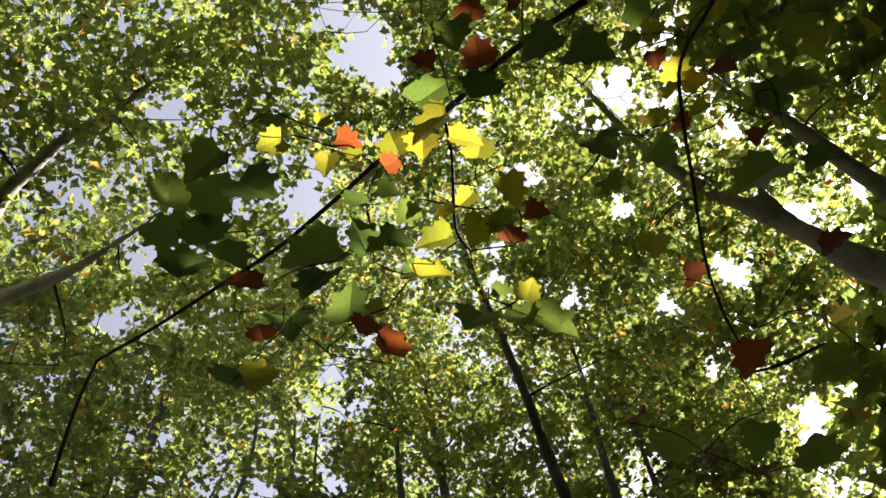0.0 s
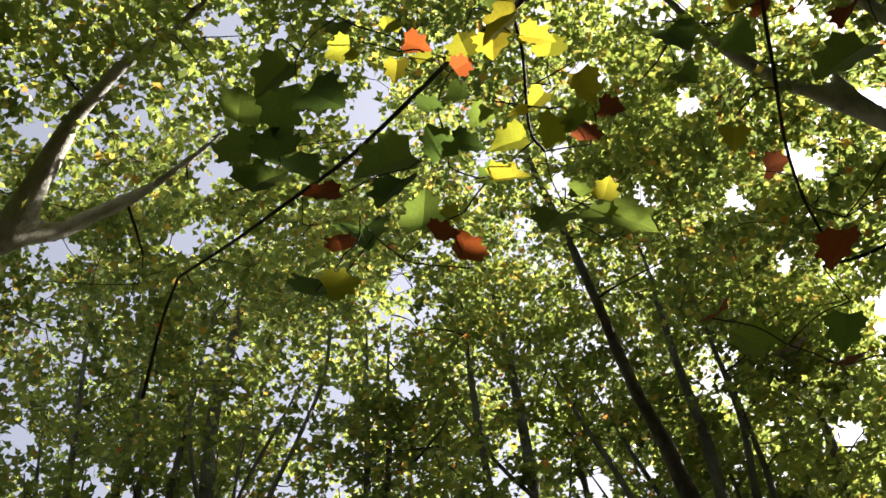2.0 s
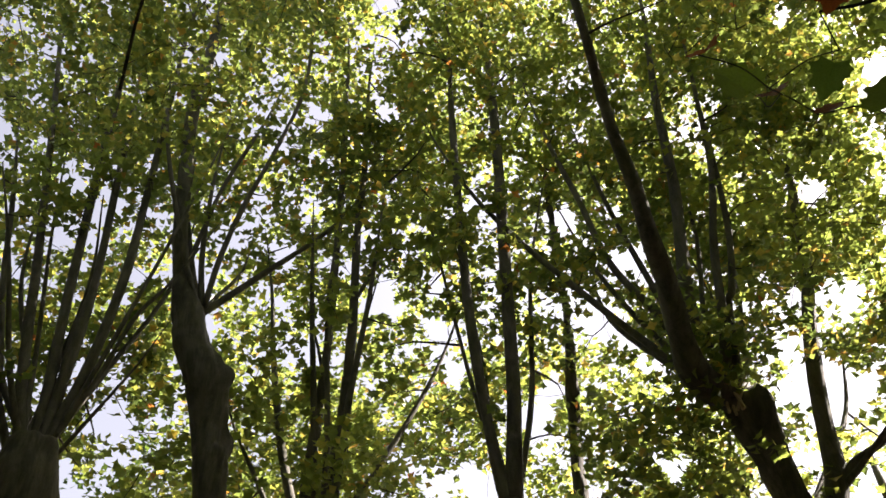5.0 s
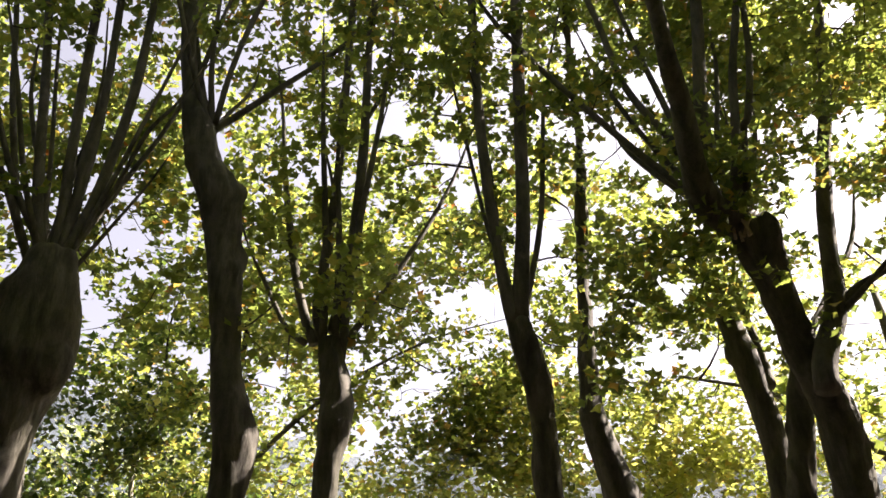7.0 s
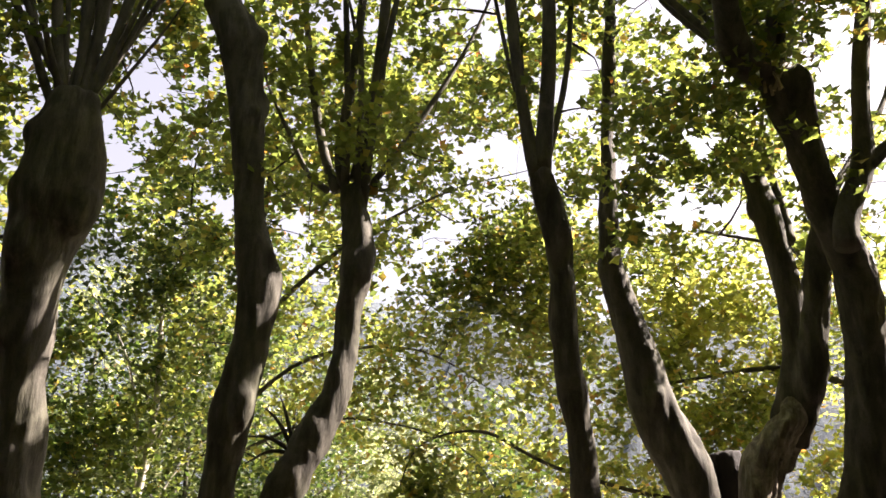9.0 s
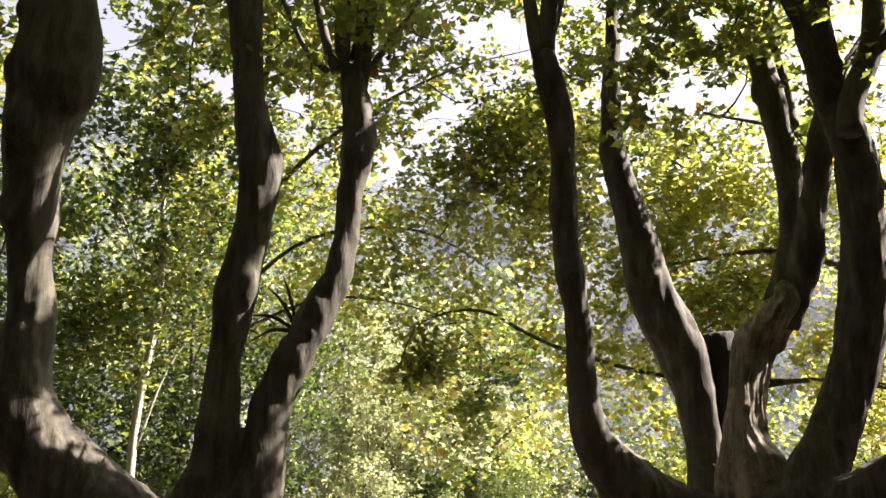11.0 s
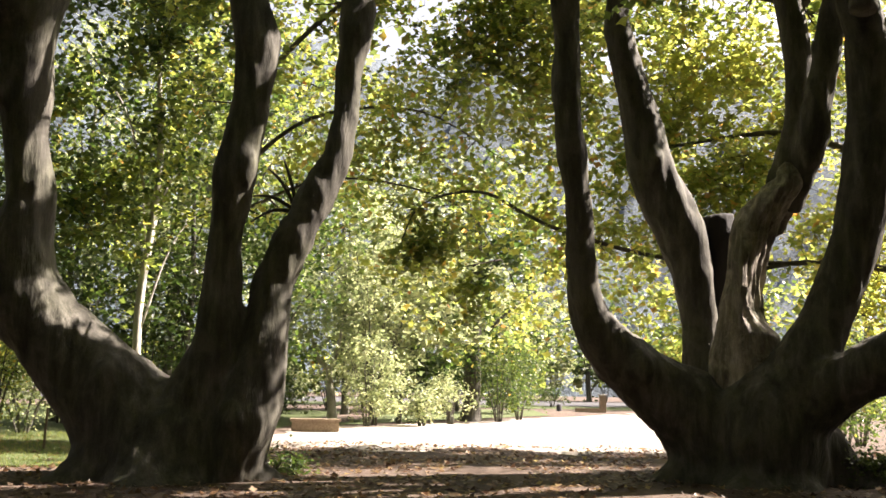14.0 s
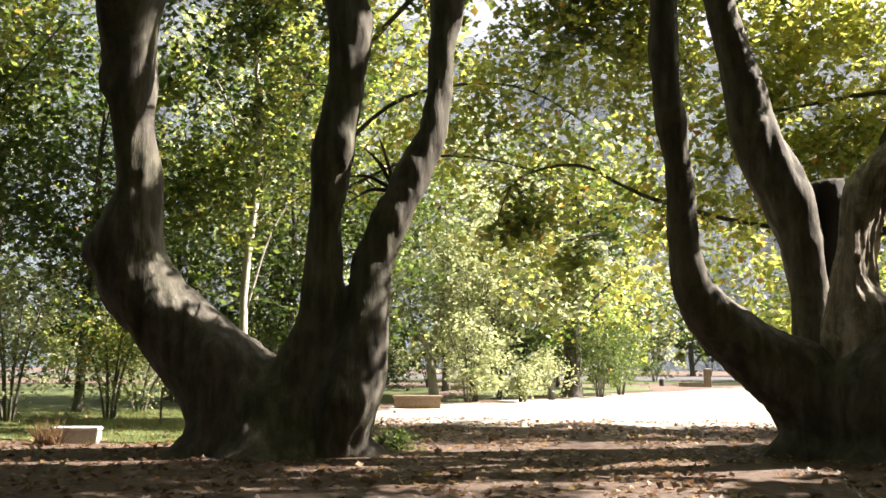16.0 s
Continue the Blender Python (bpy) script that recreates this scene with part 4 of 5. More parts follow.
crown(tree_y, [(5.0, 23.8, 14.0, 4.6, 1.8, 4.8, 1150), (11.0, 24.0, 13.0, 3.4, 1.8, 4.0, 130)], LEAF, 24, size=0.19, nodes=np.vstack(yn), open_at=-0.04)
tree_m = thing("plane_tree", "slender green and yellow plane tree standing behind the pollards", "tree", "plane trees behind")
mn = [limb(tree_m, rows, BARK) for rows in (
    [(-5.65, 23.0, -0.2, 0.24), (-5.6, 23.0, 1.0, 0.16), (-5.5, 23.0, 5.0, 0.14), (-5.1, 23.0, 10.0, 0.10), (-4.6, 23.2, 17.0, 0.04)],
    [(-5.4, 23.0, 6.6, 0.07), (-3.4, 23.2, 8.3, 0.05), (-0.6, 23.4, 8.6, 0.03), (1.8, 23.4, 7.2, 0.012)],
    [(-5.3, 23.0, 8.6, 0.08), (-2.8, 22.9, 11.2, 0.06), (0.0, 23.0, 13.0, 0.03), (2.4, 23.1, 13.8, 0.012)],
    [(-5.45, 23.0, 5.6, 0.05), (-2.8, 23.5, 6.8, 0.035), (0.4, 23.7, 6.2, 0.02), (1.8, 23.7, 4.4, 0.01)])]
crown(tree_m, [(-1.4, 23.4, 8.6, 2.8, 1.5, 3.8, 360), (1.6, 23.6, 6.2, 2.8, 1.6, 4.0, 270), (1.6, 23.6, 11.3, 2.2, 1.3, 2.3, 150), (-2.0, 24.2, 11.2, 4.4, 1.3, 2.2, 200), (-4.8, 23.2, 10.5, 2.8, 1.6, 4.6, 340)],
      LEAF_WARM, 22, size=0.175, per=20, spread=0.36, nodes=np.vstack(mn), open_at=0.02, wave=0.85)
crown(tree_m, [(0.0, 22.2, 4.9, 0.9, 0.6, 0.9, 34), (0.3, 22.2, 3.6, 0.7, 0.5, 0.9, 26), (-0.8, 22.2, 4.4, 0.6, 0.5, 1.0, 22), (1.4, 22.2, 5.4, 0.9, 0.5, 0.5, 24), (-8.6, 24.4, 9.6, 2.8, 1.3, 4.4, 560), (-2.6, 23.8, 14.0, 5.0, 1.8, 4.8, 1200), (-1.0, 24.4, 9.0, 4.0, 1.2, 4.0, 110), (2.2, 24.8, 12.0, 2.2, 1.2, 2.8, 230), (0.8, 24.2, 19.5, 3.6, 1.8, 3.4, 420)], LEAF, 23, size=0.19, nodes=np.vstack(mn), open_at=-0.04)

# ---- the low branch overhead, with leaves of its own ----
BIG_V = [(0, 0), (0.14, -0.03), (0.36, -0.10), (0.40, 0.03), (0.58, 0.14), (0.50, 0.24), (0.53, 0.36), (0.41, 0.38), (0.38, 0.47), (0.46, 0.62), (0.40, 0.72),
         (0.29, 0.70), (0.21, 0.76), (0.13, 0.90), (0.0, 1.02)]


def big_leaf(name, bend):
    """A plane leaf blade with five toothed lobes, a raised midrib and a stalk."""
    bm = bmesh.new()
    rim = [(x, y) for x, y in BIG_V] + [(-x * 0.96, y + 0.01) for x, y in BIG_V[-2:0:-1]]
    centre = [bm.verts.new((0, y, -0.02 * bend)) for y in (0.12, 0.36, 0.62)]
    ring = [bm.verts.new((x, y, bend * (0.28 * abs(x) ** 1.3 - 0.22 * max(0, y - 0.5) ** 2))) for x, y in rim]
    n = len(ring)
    for k in range(n):
        p, q = ring[k], ring[(k + 1) % n]
        c = min(centre, key=lambda v: (v.co - (p.co + q.co) / 2).length)
        bm.faces.new((c, p, q))
    for a, b in zip(centre, centre[1:]):
        for s in (1, -1):
            side = [v for v in ring if v.co.x * s >= 0 or v in (ring[0],)]
            shared = [v for v in side if any(a in f.verts for f in v.link_faces) and any(b in f.verts for f in v.link_faces)]
            for v in shared[:1]:
                bm.faces.new((a, b, v))
    tube(bm, [(0, 0.12, -0.01, 0.008), (0, -0.08, 0.0, 0.009), (0.02, -0.30, 0.05, 0.008)], 4, 2)
    me = bpy.data.meshes.new(name)
    bm.to_mesh(me)
    bm.free()
    return me


branch = thing("overhanging_branch", "thin dark low branch with broad green, yellow and rust leaves", "branch")
lines = []
lines.append(limb(branch, [(1.16, 0.63, 5.7, 0.018), (0.91, 0.95, 6.12, 0.017), (0.64, 1.34, 6.49, 0.017), (0.35, 1.68, 6.84, 0.015), (0.03, 2.08, 7.15, 0.016), (-0.4, 2.53, 7.39, 0.015), (-0.87, 2.92, 7.61, 0.014), (-1.34, 3.29, 7.79, 0.013), (-1.86, 3.65, 7.94, 0.011)], TWIG, 7, 0.06, "twig"))
lines.append(limb(branch, [(1.72, 0.62, 5.61, 0.009), (1.67, 0.93, 5.79, 0.009), (1.75, 1.24, 5.89, 0.01), (1.87, 1.62, 5.94, 0.01), (1.98, 2.02, 5.95, 0.009), (2.12, 2.35, 5.96, 0.009), (2.28, 2.62, 5.97, 0.008)], TWIG, 7, 0.06, "twig"))
lines.append(limb(branch, [(0.54, 1.14, 5.8, 0.009), (0.58, 1.36, 5.76, 0.008), (0.59, 1.68, 5.67, 0.008), (0.66, 1.8, 5.65, 0.007)], TWIG, 7, 0.06, "twig"))
lines.append(limb(branch, [(-1.86, 3.65, 7.94, 0.011), (-2.06, 4.02, 7.89, 0.013), (-2.29, 4.58, 7.67, 0.015)], TWIG, 7, 0.06, "twig"))
lines.append(limb(branch, [(2.26, 2.77, 5.89, 0.008), (2.51, 2.73, 5.91, 0.01), (2.78, 2.63, 5.95, 0.01)], TWIG, 7, 0.06, "twig"))
on_twig = np.vstack(lines)
rng = np.random.default_rng(5)
bm_st = bmesh.new()
feet = []


def hang(leaves, mat, tint):
    shapes = []
    for b in (0.7, 1.1, 1.6):
        me = big_leaf("leaf", b)
        me.materials.append(mat)
        shapes.append(me)
    for x, y, z, size in leaves:
        ob = new("leaf", shapes[int(rng.integers(3))])
        ob.parent = branch
        ob["label"] = tint
        up = Vector((rng.normal() * 0.35, rng.normal() * 0.35 - 0.35, 1)).normalized()
        m = up.to_track_quat('Z', 'Y').to_matrix().to_4x4() @ pose(0, 0, 0, 0, 0, rng.uniform(0, 360))
        ob.matrix_basis = Matrix.Translation((x, y, z)) @ m @ Matrix.Diagonal((size, size, size, 1)) @ Matrix.Translation((0, -0.4, 0))
        foot = ob.matrix_basis @ Vector((0.02, -0.30, 0.05))
        feet.append(np.array(foot))


hang([(-0.6, 1.43, 6, 0.24), (-0.9, 1.79, 6.58, 0.29), (-0.65, 1.72, 6.32, 0.28), (-0.39, 1.59, 6.08, 0.28), (-0.96, 2.03, 6.58, 0.28), (-0.7, 1.93, 6.34, 0.28), (-0.75, 1.97, 5.98, 0.27), (-0.64, 2.22, 6.66, 0.34), (-0.28, 2.48, 6.23, 0.31), (-0.1, 2.01, 6.14, 0.34), (-0.09, 2.01, 5.81, 0.26), (0.07, 2.45, 6.37, 0.26), (-0.54, 2.6, 5.9, 0.33), (-0.28, 1.28, 6.19, 0.16)], LEAF_NEAR, "green leaf")
hang([(0.11, 1.42, 5.42, 0.14), (0.26, 1.53, 5.79, 0.13), (0.35, 1.56, 5.59, 0.12), (0.14, 1.6, 5.4, 0.18), (0.3, 1.77, 5.75, 0.17), (0.38, 1.84, 5.53, 0.13), (0.75, 1.84, 5.29, 0.1), (0.68, 2.14, 5.58, 0.23), (1.01, 2.06, 5.37, 0.24), (0.77, 1.57, 5.47, 0.14), (0.67, 0.95, 5.52, 0.2), (0.49, 1.09, 5.92, 0.22), (0.58, 0.78, 5.8, 0.21), (0.95, 0.79, 5.57, 0.2), (1.24, 0.9, 5.88, 0.25), (0.86, 2.02, 5.36, 0.17)], LEAF_NEAR, "green leaf")
hang([(1.37, 1.4, 5.97, 0.23), (2.42, 1.72, 6.32, 0.34), (1.54, 1.73, 6.3, 0.16), (1.69, 1.44, 5.97, 0.18), (2.5, 1.32, 6.54, 0.27), (2.51, 1.17, 6.19, 0.22), (2.43, 1.43, 5.76, 0.17), (1.94, 3.28, 5.94, 0.3), (2.27, 2.97, 5.56, 0.22), (2.38, 2.78, 5.17, 0.25), (2.34, 2.25, 5.12, 0.23), (2.31, 1.07, 6.57, 0.22), (1.68, 0.83, 6.51, 0.21)], LEAF_NEAR, "green leaf")
hang([(0.47, 1.15, 5.6, 0.21), (0.32, 1.33, 5.88, 0.19), (0.44, 1.28, 5.74, 0.18), (0.61, 1.22, 5.6, 0.16), (0.73, 1.36, 5.87, 0.17), (0.85, 1.49, 5.66, 0.17), (0.67, 1.62, 5.49, 0.16), (0.66, 1.61, 5.84, 0.13), (0.5, 1.74, 5.66, 0.19), (0.53, 1.56, 5.58, 0.1), (0.44, 1.77, 5.35, 0.18), (0.93, 1.97, 5.52, 0.13), (-0.01, 1.36, 5.74, 0.12), (0.1, 1.28, 5.62, 0.1), (-0.03, 1.22, 5.97, 0.11), (-0.37, 2.25, 5.34, 0.17), (-0.25, 1.23, 5.68, 0.14), (0.19, 2.09, 5.66, 0.1)], LEAF_LIME, "yellow-green leaf, tinted as sunlit")
hang([(1.54, 0.8, 5.86, 0.11), (1.54, 0.91, 6.18, 0.12), (1.74, 0.87, 5.97, 0.12), (1.84, 0.69, 5.82, 0.1), (1.78, 1.05, 6.11, 0.17), (1.79, 1.07, 5.95, 0.15), (1.6, 1.21, 5.84, 0.13), (1.9, 1.24, 6.06, 0.12), (1.63, 1.87, 5.77, 0.15), (1.68, 1.1, 5.89, 0.13)], LEAF_LIME, "yellow-green leaf, tinted as sunlit")
hang([(-0.39, 1.81, 5.44, 0.17), (-0.37, 2.21, 5.67, 0.16), (0.09, 1.31, 5.91, 0.13), (0.29, 1.36, 5.71, 0.11), (1.03, 1.71, 5.89, 0.13), (0.87, 1.75, 5.72, 0.16), (0.14, 2.08, 5.45, 0.15), (0.26, 2.34, 5.74, 0.2), (0.75, 0.94, 6.07, 0.19), (0.68, 0.71, 5.95, 0.15), (0.45, 0.9, 5.77, 0.12), (0.93, 0.71, 6.14, 0.11)], LEAF_RUST, "withered rust leaf")
hang([(1.66, 0.99, 6.11, 0.12), (1.98, 1.43, 6.46, 0.13), (2.26, 1.4, 6.08, 0.16), (1.99, 1.03, 6.05, 0.17), (2.05, 2.26, 6.19, 0.17), (2.61, 1.91, 5.78, 0.18), (2.11, 2.4, 5.5, 0.23), (2.06, 3.17, 5.7, 0.19), (2.25, 3.03, 5.38, 0.17), (1.57, 2.79, 5.58, 0.19)], LEAF_RUST, "withered rust leaf")
feet.sort(key=lambda p: ((on_twig - p) ** 2).sum(1).min())
have = on_twig
for p in feet:
    q = have[np.argmin(((have - p) ** 2).sum(1))]
    long = math.sqrt(((p - q) ** 2).sum())
    mid = (p + q) / 2 + rng.normal(size=3) * 0.10 * long + (0, 0, 0.12 * long)
    tube(bm_st, [(*q, 0.004), (*mid, 0.0035), (*p, 0.0025)], 4, 4)
    have = np.vstack([have, mid[None], (mid + q)[None] / 2, p[None]])
tagged(part("stalk_work", bm_st, TWIG, branch), kind="stuff")


# ---- trees of the park behind ----
def park_tree(x, y, height, radius, trunk, mat, bark, seed, low=2.5, clumps=300, size=0.19, label="", stems=5, per=13, spread=0.36, group="park trees", lean=0.0):
    t = thing("park_tree", label, "tree", group)
    r = np.random.default_rng(seed)
    bm = bmesh.new()
    tube(bm, [(x, y, -0.2, trunk * 1.5), (x + 0.05, y, 0.5, trunk), (x + lean * 0.2 + r.normal() * 0.12, y, height * 0.2, trunk * 0.9), (x + lean * 0.4 + r.normal() * 0.25, y + r.normal() * 0.2, height * 0.42, trunk * 0.75), (x + lean * 0.7 + r.normal() * 0.3, y, height * 0.62, trunk * 0.5), (x + lean, y, height * 0.85, trunk * 0.2)], 9, 6, 0.1)
    part("trunk", bm, bark, t)
    ns = []
    for k in range(stems):
        f = 2 * math.pi * (k + r.uniform(-0.3, 0.3)) / stems
        z0 = low * 0.8 + (height * 0.5 - low * 0.8) * k / stems
        d = radius * r.uniform(0.6, 0.9)
        rows = [(x + lean * z0 / height, y, z0, trunk * 0.3), (x + lean * 0.4 + 0.3 * d * math.cos(f), y + 0.3 * d * math.sin(f), z0 + height * 0.16, trunk * 0.2),
                (x + lean * 0.7 + d * math.cos(f), y + d * math.sin(f), z0 + height * 0.3, 0.02)]
        ns.append(limb(t, rows, bark, 6))
    mid = (height + low) / 2
    blobs = [(x + lean * 0.6, y, mid + 0.15 * (height - low), radius * 0.85, radius * 0.85, (height - low) * 0.36, int(clumps * 0.5))]
    for k in range(5):
        f = 2 * math.pi * k / 5 + r.uniform(0, 1)
        blobs.append((x + lean * 0.5 + 0.6 * radius * math.cos(f), y + 0.6 * radius * math.sin(f), low + (height - low) * r.uniform(0.2, 0.62), radius * 0.5, radius * 0.5, (height - low) * 0.2, int(clumps * 0.1)))
    blobs.append((x + lean * 0.3, y - 0.3, low + (height - low) * 0.25, radius * 0.55, radius * 0.55, (height - low) * 0.28, int(clumps * 0.18)))
    crown(t, blobs, mat, seed, size, per, spread, open_at=-0.15, wave=0.6, nodes=np.vstack(ns), twig_every=7)
    return t


G = "broad green park tree beside the lawn"
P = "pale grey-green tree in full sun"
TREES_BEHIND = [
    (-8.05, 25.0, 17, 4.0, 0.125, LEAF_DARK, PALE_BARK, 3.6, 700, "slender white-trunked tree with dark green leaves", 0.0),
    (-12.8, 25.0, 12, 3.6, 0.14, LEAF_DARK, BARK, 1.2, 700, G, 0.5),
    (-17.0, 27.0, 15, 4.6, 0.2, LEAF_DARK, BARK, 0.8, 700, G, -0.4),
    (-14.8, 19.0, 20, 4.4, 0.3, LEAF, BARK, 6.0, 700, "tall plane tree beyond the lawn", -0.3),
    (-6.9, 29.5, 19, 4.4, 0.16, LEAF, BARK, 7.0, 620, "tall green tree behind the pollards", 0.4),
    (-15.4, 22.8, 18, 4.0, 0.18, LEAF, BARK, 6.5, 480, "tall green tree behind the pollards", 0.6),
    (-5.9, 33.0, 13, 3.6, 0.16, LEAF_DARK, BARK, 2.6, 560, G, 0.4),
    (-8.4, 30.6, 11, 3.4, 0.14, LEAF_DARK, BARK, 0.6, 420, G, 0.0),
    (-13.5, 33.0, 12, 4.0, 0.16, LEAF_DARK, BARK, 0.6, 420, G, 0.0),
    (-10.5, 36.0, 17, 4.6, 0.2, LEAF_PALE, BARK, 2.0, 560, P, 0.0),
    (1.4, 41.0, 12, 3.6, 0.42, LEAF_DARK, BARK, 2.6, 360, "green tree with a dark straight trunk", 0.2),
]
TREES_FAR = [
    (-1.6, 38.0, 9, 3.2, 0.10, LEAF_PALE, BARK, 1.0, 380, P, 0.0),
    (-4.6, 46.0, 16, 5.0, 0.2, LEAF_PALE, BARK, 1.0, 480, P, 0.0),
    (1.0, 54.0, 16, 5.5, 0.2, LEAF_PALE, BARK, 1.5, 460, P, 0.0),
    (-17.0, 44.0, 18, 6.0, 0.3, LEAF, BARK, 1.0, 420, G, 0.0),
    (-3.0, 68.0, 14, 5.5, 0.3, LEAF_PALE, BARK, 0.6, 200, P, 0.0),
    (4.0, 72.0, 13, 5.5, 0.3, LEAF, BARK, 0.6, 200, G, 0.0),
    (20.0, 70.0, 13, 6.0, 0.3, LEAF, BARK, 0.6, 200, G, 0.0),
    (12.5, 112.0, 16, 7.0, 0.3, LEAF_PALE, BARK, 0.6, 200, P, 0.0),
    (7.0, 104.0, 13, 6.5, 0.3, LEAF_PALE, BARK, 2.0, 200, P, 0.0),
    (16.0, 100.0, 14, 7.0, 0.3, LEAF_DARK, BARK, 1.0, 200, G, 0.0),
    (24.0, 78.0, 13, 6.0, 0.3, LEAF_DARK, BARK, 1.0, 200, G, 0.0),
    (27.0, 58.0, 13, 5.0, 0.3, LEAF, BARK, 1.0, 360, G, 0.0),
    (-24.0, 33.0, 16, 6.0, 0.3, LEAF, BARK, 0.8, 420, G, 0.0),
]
for x, y, h, rad, tr, mat, bark, low, n, label, lean in TREES_BEHIND + TREES_FAR:
    park_tree(x, y, h, rad, tr, mat, bark, int(1000 + x * 31 + y * 7), low, n, 0.19 if y < 35 else 0.26 if y < 60 else 0.42, label, lean=lean, spread=0.36 if y < 60 else 0.7)

# unseen trees added behind and beside, to keep sky and sun off the trunks
for x, y, h, rad, n, size in ((-9, -7, 20, 6.0, 700, 0.9), (0, -8, 21, 6.5, 800, 0.9), (9, -8, 20, 6.0, 700, 0.9), (-17, 2, 20, 6.5, 560, 0.9), (17, 0, 20, 6.5, 700, 0.9), (-7, -19, 20, 7.0, 260, 0.9), (8, -20, 20, 7.0, 260, 0.9),
                              (18, 10, 19, 5.5, 600, 0.9), (-20, -10, 20, 7.0, 240, 0.9), (20, -12, 20, 7.0, 240, 0.9), (-1, -27, 20, 8.0, 240, 0.9), (-27, -1, 20, 7.5, 240, 0.9), (28, 0, 20, 7.5, 240, 0.9), (-25, 14, 18, 6.5, 240, 0.9), (-15, -27, 20, 8, 220, 0.9), (15, -27, 20, 8, 220, 0.9),
                              (-14, 8, 17, 5.0, 330, 1.2), (-13, -2, 18, 5.5, 330, 1.2), (13, -3, 18, 5.5, 330, 1.2), (-4.5, -6, 19, 5.0, 330, 1.2), (4.5, -6, 19, 5.0, 330, 1.2), (19, 19.5, 14, 3.6, 300, 0.9)):
    park_tree(x, y, h, rad, 0.45, LEAF, BARK, int(300 + 3 * x + y), 1.2 if n < 300 else 2.4, n, size, "unseen plane tree added to shade the grove", spread=0.6, group="grove trees")


# ---- shrubs ----
def shrub(x, y, radius, height, mat, seed, clumps, size=0.10, label="", stems=7, per=18):
    t = thing("shrub", label, "shrub", "park shrubs")
    r = np.random.default_rng(seed)
    ns = []
    for k in range(stems):
        f = 2 * math.pi * k / stems + r.uniform(-0.3, 0.3)
        d = radius * r.uniform(0.35, 0.8)
        ns.append(limb(t, [(x + 0.1 * math.cos(f), y + 0.1 * math.sin(f), -0.05, 0.035), (x + 0.4 * d * math.cos(f), y + 0.4 * d * math.sin(f), height * 0.4, 0.025),
                           (x + d * math.cos(f), y + d * math.sin(f), height * 0.85, 0.008)], SHOOT_BARK, 5, 0.05, "stem"))
    blobs = [(x, y, height * 0.6, radius, radius, height * 0.42, int(clumps * 0.5))]
    for k in range(4):
        f = r.uniform(0, 6.28)
        blobs.append((x + 0.55 * radius * math.cos(f), y + 0.55 * radius * math.sin(f), height * r.uniform(0.35, 0.8), radius * 0.5, radius * 0.5, height * 0.25, int(clumps * 0.13)))
    crown(t, blobs, mat, seed, size, per, 0.2, open_at=-0.25, wave=1.2, nodes=np.vstack(ns), twig_every=6)
    return t


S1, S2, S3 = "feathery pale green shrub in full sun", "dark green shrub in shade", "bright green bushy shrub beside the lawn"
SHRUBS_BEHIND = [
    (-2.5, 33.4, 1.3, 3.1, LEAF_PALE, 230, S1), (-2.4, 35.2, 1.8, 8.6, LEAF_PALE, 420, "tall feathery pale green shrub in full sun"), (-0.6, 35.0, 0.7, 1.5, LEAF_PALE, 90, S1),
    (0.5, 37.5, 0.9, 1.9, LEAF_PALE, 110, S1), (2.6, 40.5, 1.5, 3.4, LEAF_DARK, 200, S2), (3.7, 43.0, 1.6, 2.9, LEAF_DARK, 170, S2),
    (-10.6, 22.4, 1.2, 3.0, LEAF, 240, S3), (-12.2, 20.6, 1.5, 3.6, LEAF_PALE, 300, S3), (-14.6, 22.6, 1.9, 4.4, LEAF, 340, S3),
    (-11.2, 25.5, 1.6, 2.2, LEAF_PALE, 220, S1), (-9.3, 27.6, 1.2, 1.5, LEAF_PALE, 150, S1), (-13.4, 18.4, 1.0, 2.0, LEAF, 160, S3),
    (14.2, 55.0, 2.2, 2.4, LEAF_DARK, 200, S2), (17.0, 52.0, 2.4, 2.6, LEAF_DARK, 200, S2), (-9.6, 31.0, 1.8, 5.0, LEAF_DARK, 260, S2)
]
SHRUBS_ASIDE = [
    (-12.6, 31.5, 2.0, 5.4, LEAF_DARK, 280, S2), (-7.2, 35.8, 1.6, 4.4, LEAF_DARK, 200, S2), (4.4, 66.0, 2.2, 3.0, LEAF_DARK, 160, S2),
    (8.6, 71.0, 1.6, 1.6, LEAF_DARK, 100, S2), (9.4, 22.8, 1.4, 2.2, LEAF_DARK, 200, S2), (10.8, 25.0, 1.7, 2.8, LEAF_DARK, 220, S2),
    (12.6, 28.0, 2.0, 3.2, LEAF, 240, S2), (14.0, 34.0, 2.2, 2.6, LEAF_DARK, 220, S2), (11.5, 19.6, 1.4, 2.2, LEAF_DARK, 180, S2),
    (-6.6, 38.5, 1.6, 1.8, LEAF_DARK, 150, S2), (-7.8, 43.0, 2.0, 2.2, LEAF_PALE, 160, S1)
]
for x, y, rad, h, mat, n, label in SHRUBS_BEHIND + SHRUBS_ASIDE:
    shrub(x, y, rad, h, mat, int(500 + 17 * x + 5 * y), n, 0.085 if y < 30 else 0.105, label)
HEDGE = "tall dark thicket behind the lawn"
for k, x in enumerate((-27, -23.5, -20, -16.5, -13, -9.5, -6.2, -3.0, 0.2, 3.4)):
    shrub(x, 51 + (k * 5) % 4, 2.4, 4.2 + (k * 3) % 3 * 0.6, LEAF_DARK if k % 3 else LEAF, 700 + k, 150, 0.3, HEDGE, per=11)
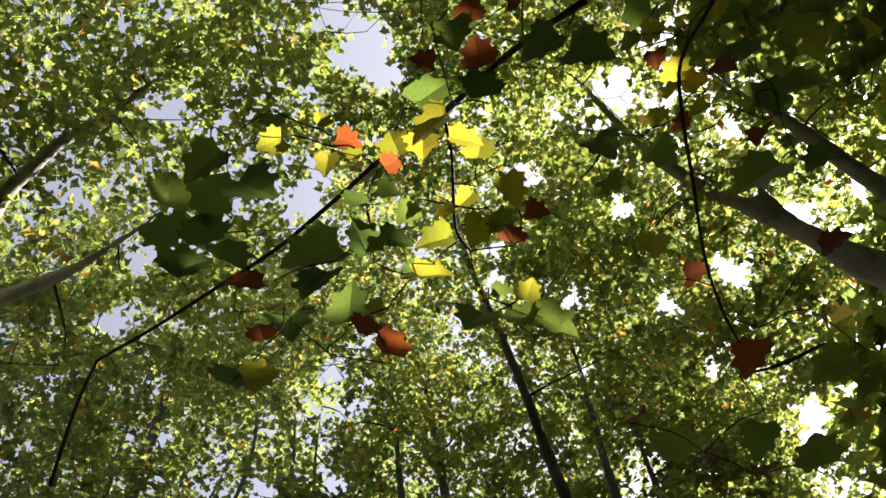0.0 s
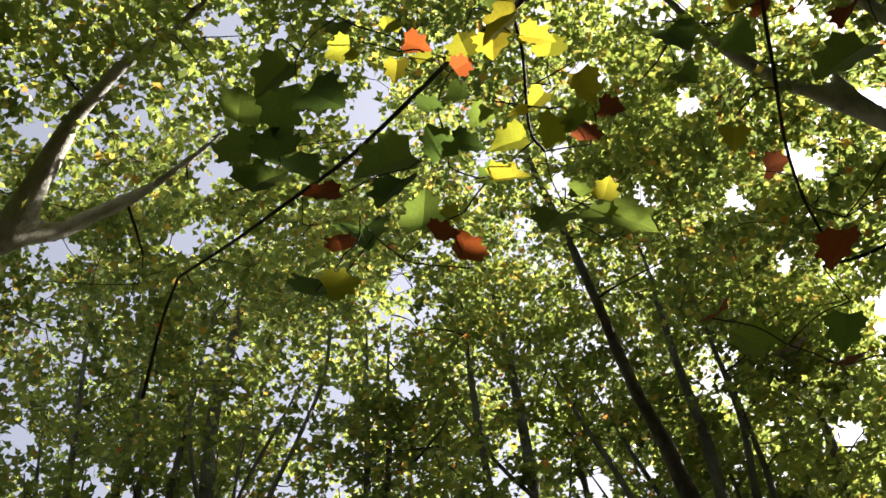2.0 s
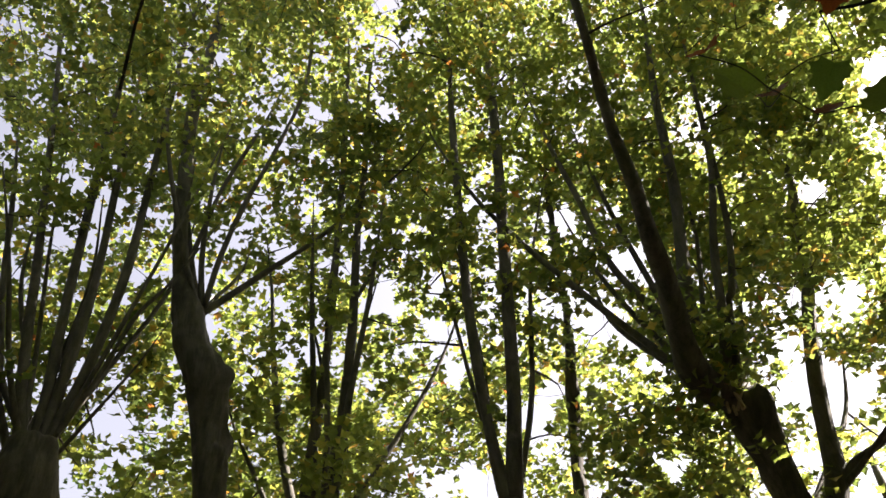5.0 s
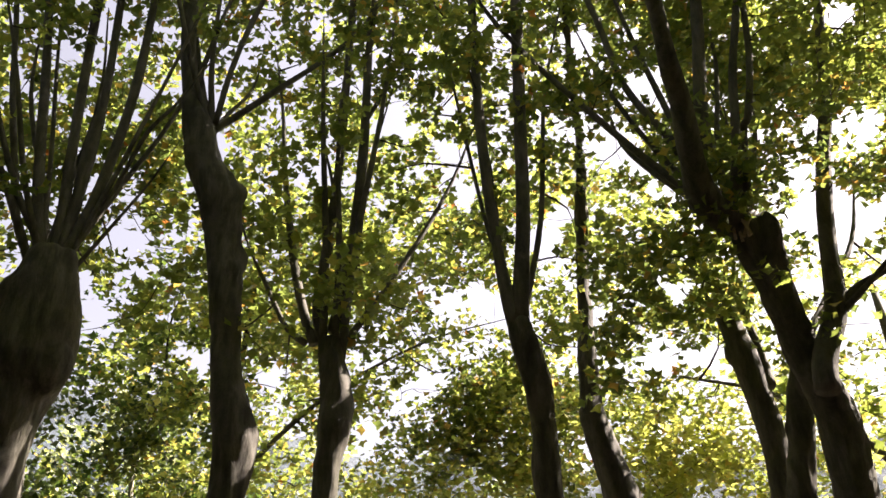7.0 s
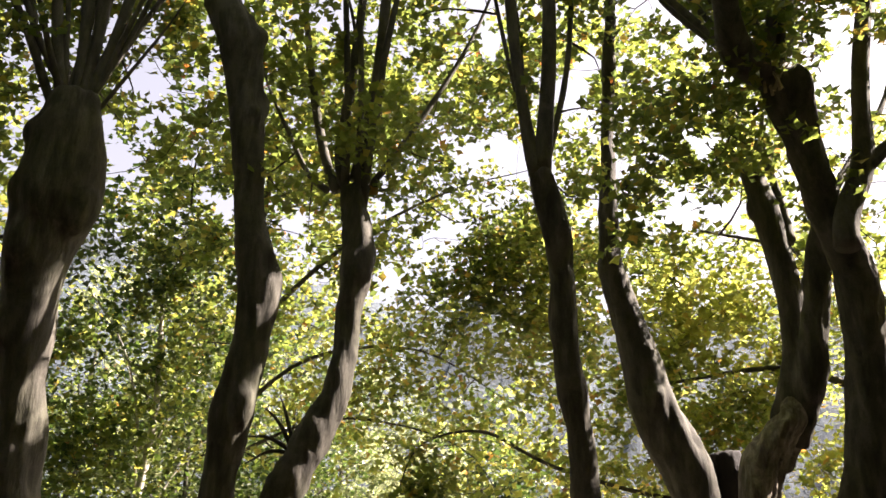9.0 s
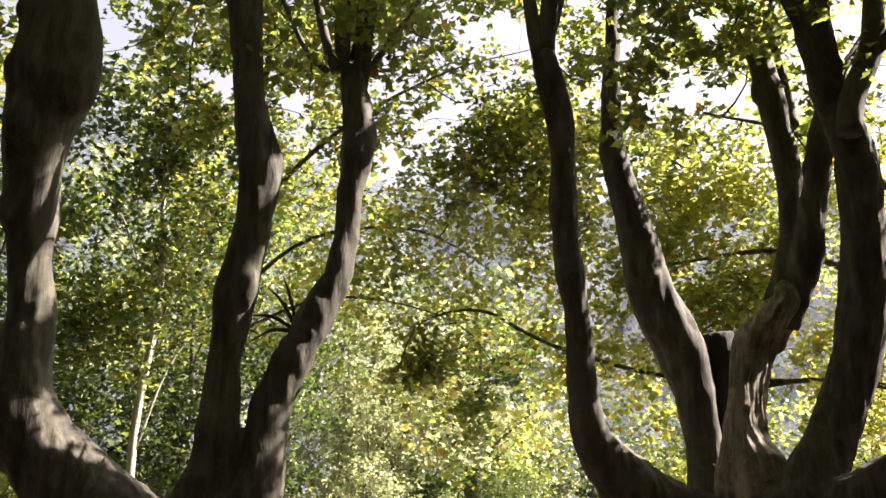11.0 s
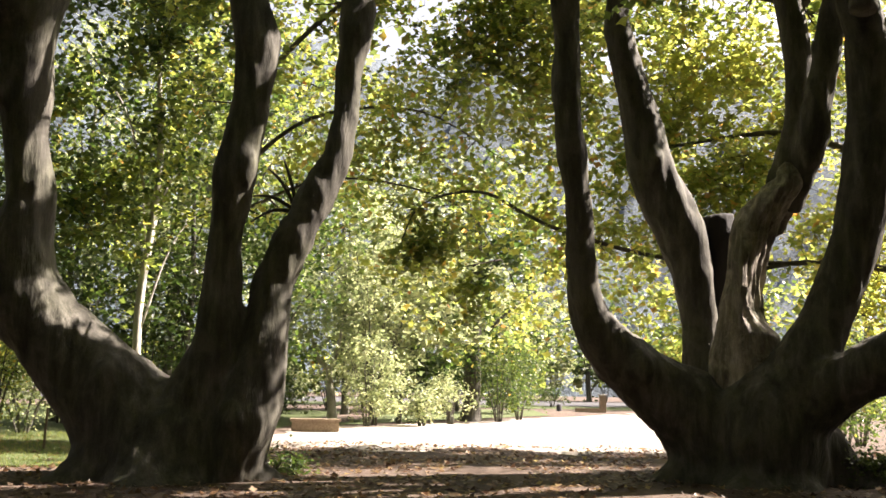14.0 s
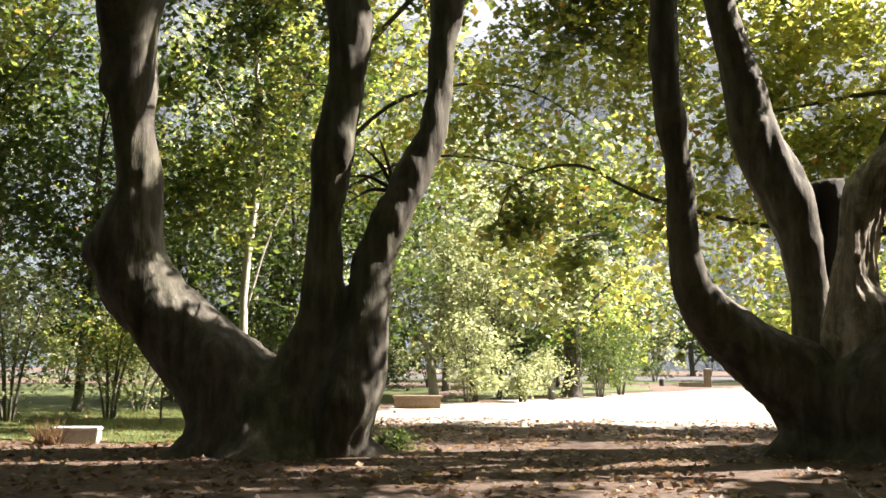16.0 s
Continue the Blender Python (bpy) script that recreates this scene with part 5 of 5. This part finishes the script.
for k in range(10):
    shrub(-8 + 5.2 * k, 101 + (k * 7) % 5, 3.6, 6.0 + (k * 5) % 4, LEAF_PALE if k % 3 == 1 else LEAF_DARK, 760 + k, 120, 0.5, "tall trees and thicket beyond the road", per=11)
WEED = "low dark weeds growing at the foot of an old tree"
for x, y, rad, h, n in ((7.35, 16.0, 0.45, 0.5, 70), (7.9, 16.5, 0.4, 0.45, 55), (-2.7, 15.7, 0.3, 0.26, 36), (-2.5, 16.2, 0.25, 0.22, 26)):
    tagged(shrub(x, y, rad, h, LEAF_DARK, int(900 + 13 * x + y), n, 0.07, WEED, 5), category="weeds", group="weeds at the old trees")

# ---- young tree with a bare pale trunk behind the bench ----
young = thing("park_tree", "young leaning tree with a pale forked trunk", "tree", "park trees")
yl = [limb(young, rows, PALE_BARK, 8, 0.08, "trunk" if k == 0 else "limb") for k, rows in enumerate((
    [(-4.2, 37.6, -0.1, 0.24), (-4.25, 37.6, 0.6, 0.18), (-4.35, 37.6, 1.5, 0.15), (-4.45, 37.6, 2.2, 0.12)],
    [(-4.45, 37.6, 2.1, 0.10), (-4.9, 37.5, 2.6, 0.08), (-5.2, 37.5, 3.6, 0.05)],
    [(-4.4, 37.6, 2.0, 0.10), (-4.1, 37.6, 2.8, 0.08), (-3.9, 37.6, 4.2, 0.04)]))]
crown(young, [(-4.6, 37.5, 4.6, 1.6, 1.6, 1.8, 200)], LEAF_PALE, 77, 0.16, nodes=np.vstack(yl))


# ---- benches, post, stake ----
def block(bm, x, y, z, sx, sy, sz, bevel=0.02):
    made = bmesh.ops.create_cube(bm, size=1, matrix=Matrix.Translation((x, y, z)) @ Matrix.Diagonal((sx, sy, sz, 1)))
    edges = list({e for v in made["verts"] for e in v.link_edges})
    bmesh.ops.bevel(bm, geom=edges, offset=bevel, segments=2, affect='EDGES')


def one_block(name, parent, mat, *size, label=""):
    bm = bmesh.new()
    block(bm, *size)
    return part(name, bm, mat, parent, label, smooth=False)


bench = thing("stone_bench", "low tan stone bench at the edge of the gravel", "bench")
bench.matrix_basis = pose(-3.9, 30.1, 0, 0, 0, 8)
one_block("seat", bench, STONE, 0, 0, 0.35, 1.62, 0.5, 0.09)
one_block("base", bench, STONE, 0, 0.02, 0.15, 1.50, 0.40, 0.31)
bench = thing("concrete_bench", "low pale concrete bench on the sunlit grass", "bench")
bench.matrix_basis = pose(-8.42, 16.5, 0, 0, 0, 14)
one_block("seat", bench, CONCRETE, 0, 0, 0.24, 0.84, 0.40, 0.08)
one_block("base", bench, CONCRETE, 0, 0, 0.09, 0.81, 0.37, 0.24)
post = thing("gate_post", "square stone gate post beside the far drive", "post")
post.matrix_basis = pose(10.3, 58.8, 0)
one_block("shaft", post, STONE, 0, 0, 0.5, 0.40, 0.40, 1.05)
one_block("cap", post, CONCRETE, 0, 0, 1.07, 0.52, 0.52, 0.10)
# low block laid where the post's shadow falls, in place of that shadow
shadow_block = thing("post_shadow", "low block standing for the gate post's shadow", "wall")
shadow_block.matrix_basis = pose(9.3, 58.6, 0)
one_block("body", shadow_block, STONE, 0, 0, 0.12, 1.5, 0.4, 0.28)
bollard = thing("bollard", "short dark bollard on the far drive", "bollard")
bollard.matrix_basis = pose(7.6, 59.1, 0)
bm = bmesh.new()
tube(bm, [(0, 0, -0.05, 0.17), (0, 0, 0.25, 0.16), (0, 0, 0.42, 0.14), (0, 0, 0.47, 0.06)], 12, 3)
part("body", bm, ROADWAY, bollard)
stake = thing("stake", "thin weathered wooden stake in the lawn", "stake")
stake.matrix_basis = pose(-8.41, 20.26, 0, 1.5, 2, 0)
one_block("pole", stake, PLANK, 0, 0, 0.42, 0.045, 0.045, 0.95, 0.008)

# ---- fallen leaves, twigs and grass ----
rng = np.random.default_rng(31)
n = 17000
gx, gy = rng.uniform(-13, 14, n), 8.5 + 16.2 * rng.uniform(0, 1, n) ** 0.8
keep = [noise.noise((x * 0.5, y * 0.5, 2)) > -0.35 for x, y in zip(gx, gy)]
gx, gy = gx[keep], gy[keep]
gz = np.array([0.05 * (noise.noise((x * 0.35, y * 0.35, 3.0)) + 0.4 * noise.noise((x * 1.3, y * 1.3, 9.0))) + 0.012 for x, y in zip(gx, gy)])
n = len(gx)
me = scatter_mesh("fallen_leaves", np.stack([gx, gy, gz], 1), rng.normal(size=(n, 3)) * 0.28 + (0, 0, 1), rng.uniform(0, 6.28, n), rng.uniform(0.06, 0.14, n))
litter = tagged(part("fallen_leaves", me, LITTER, None, smooth=False), "curled brown leaves fallen on the soil", "leaf litter", kind="stuff")
shapes = [big_leaf("leaf", b) for b in (1.2, 2.0, 2.8)]
for me in shapes:
    me.materials.append(LITTER_LEAF)
for k in range(260):
    x, y = rng.uniform(-6.5, 7.5), rng.uniform(9.0, 13.2)
    z = 0.05 * (noise.noise((x * 0.35, y * 0.35, 3.0)) + 0.4 * noise.noise((x * 1.3, y * 1.3, 9.0))) + 0.015
    size = rng.uniform(0.09, 0.15)
    ob = new("leaf", shapes[k % 3])
    ob.parent = litter
    ob.matrix_basis = pose(x, y, z, rng.normal() * 16, rng.normal() * 16, rng.uniform(0, 360)) @ Matrix.Diagonal((size, size, size, 1))


def blades(name, x0, x1, y0, y1, n, height, inside, label, mat):
    bx, by = rng.uniform(x0, x1, n), rng.uniform(y0, y1, n)
    ok = [inside(x, y) for x, y in zip(bx, by)]
    bx, by = bx[ok], by[ok]
    m = len(bx)
    lie = np.stack([rng.normal(size=m), rng.normal(size=m), rng.normal(size=m) * 0.35], 1)
    me = scatter_mesh(name, np.stack([bx, by, np.full(m, 0.0)], 1), lie, rng.normal(size=m) * 0.35, rng.uniform(0.6, 1.3, m) * height, BLADE_V, BLADE_F)
    tagged(part(name, me, mat, None, smooth=False), label, "grass", kind="stuff")


blades("grass", -16, -6, 16.0, 26, 30000, 0.13, lambda x, y: y > 16.3 + 0.02 * (x + 7) ** 2, "short sunlit lawn grass with dry ends", GRASS)
blades("grass", 2, 9, 25, 30, 2500, 0.10, lambda x, y: noise.noise((x * 0.9, y * 0.9, 5)) > 0.15, "thin dry grass tufts on the gravel", GRASS)
blades("dry_grass", -8.95, -8.5, 15.9, 16.2, 160, 0.42, lambda x, y: True, "dry yellow grass tuft beside the concrete bench", LITTER)
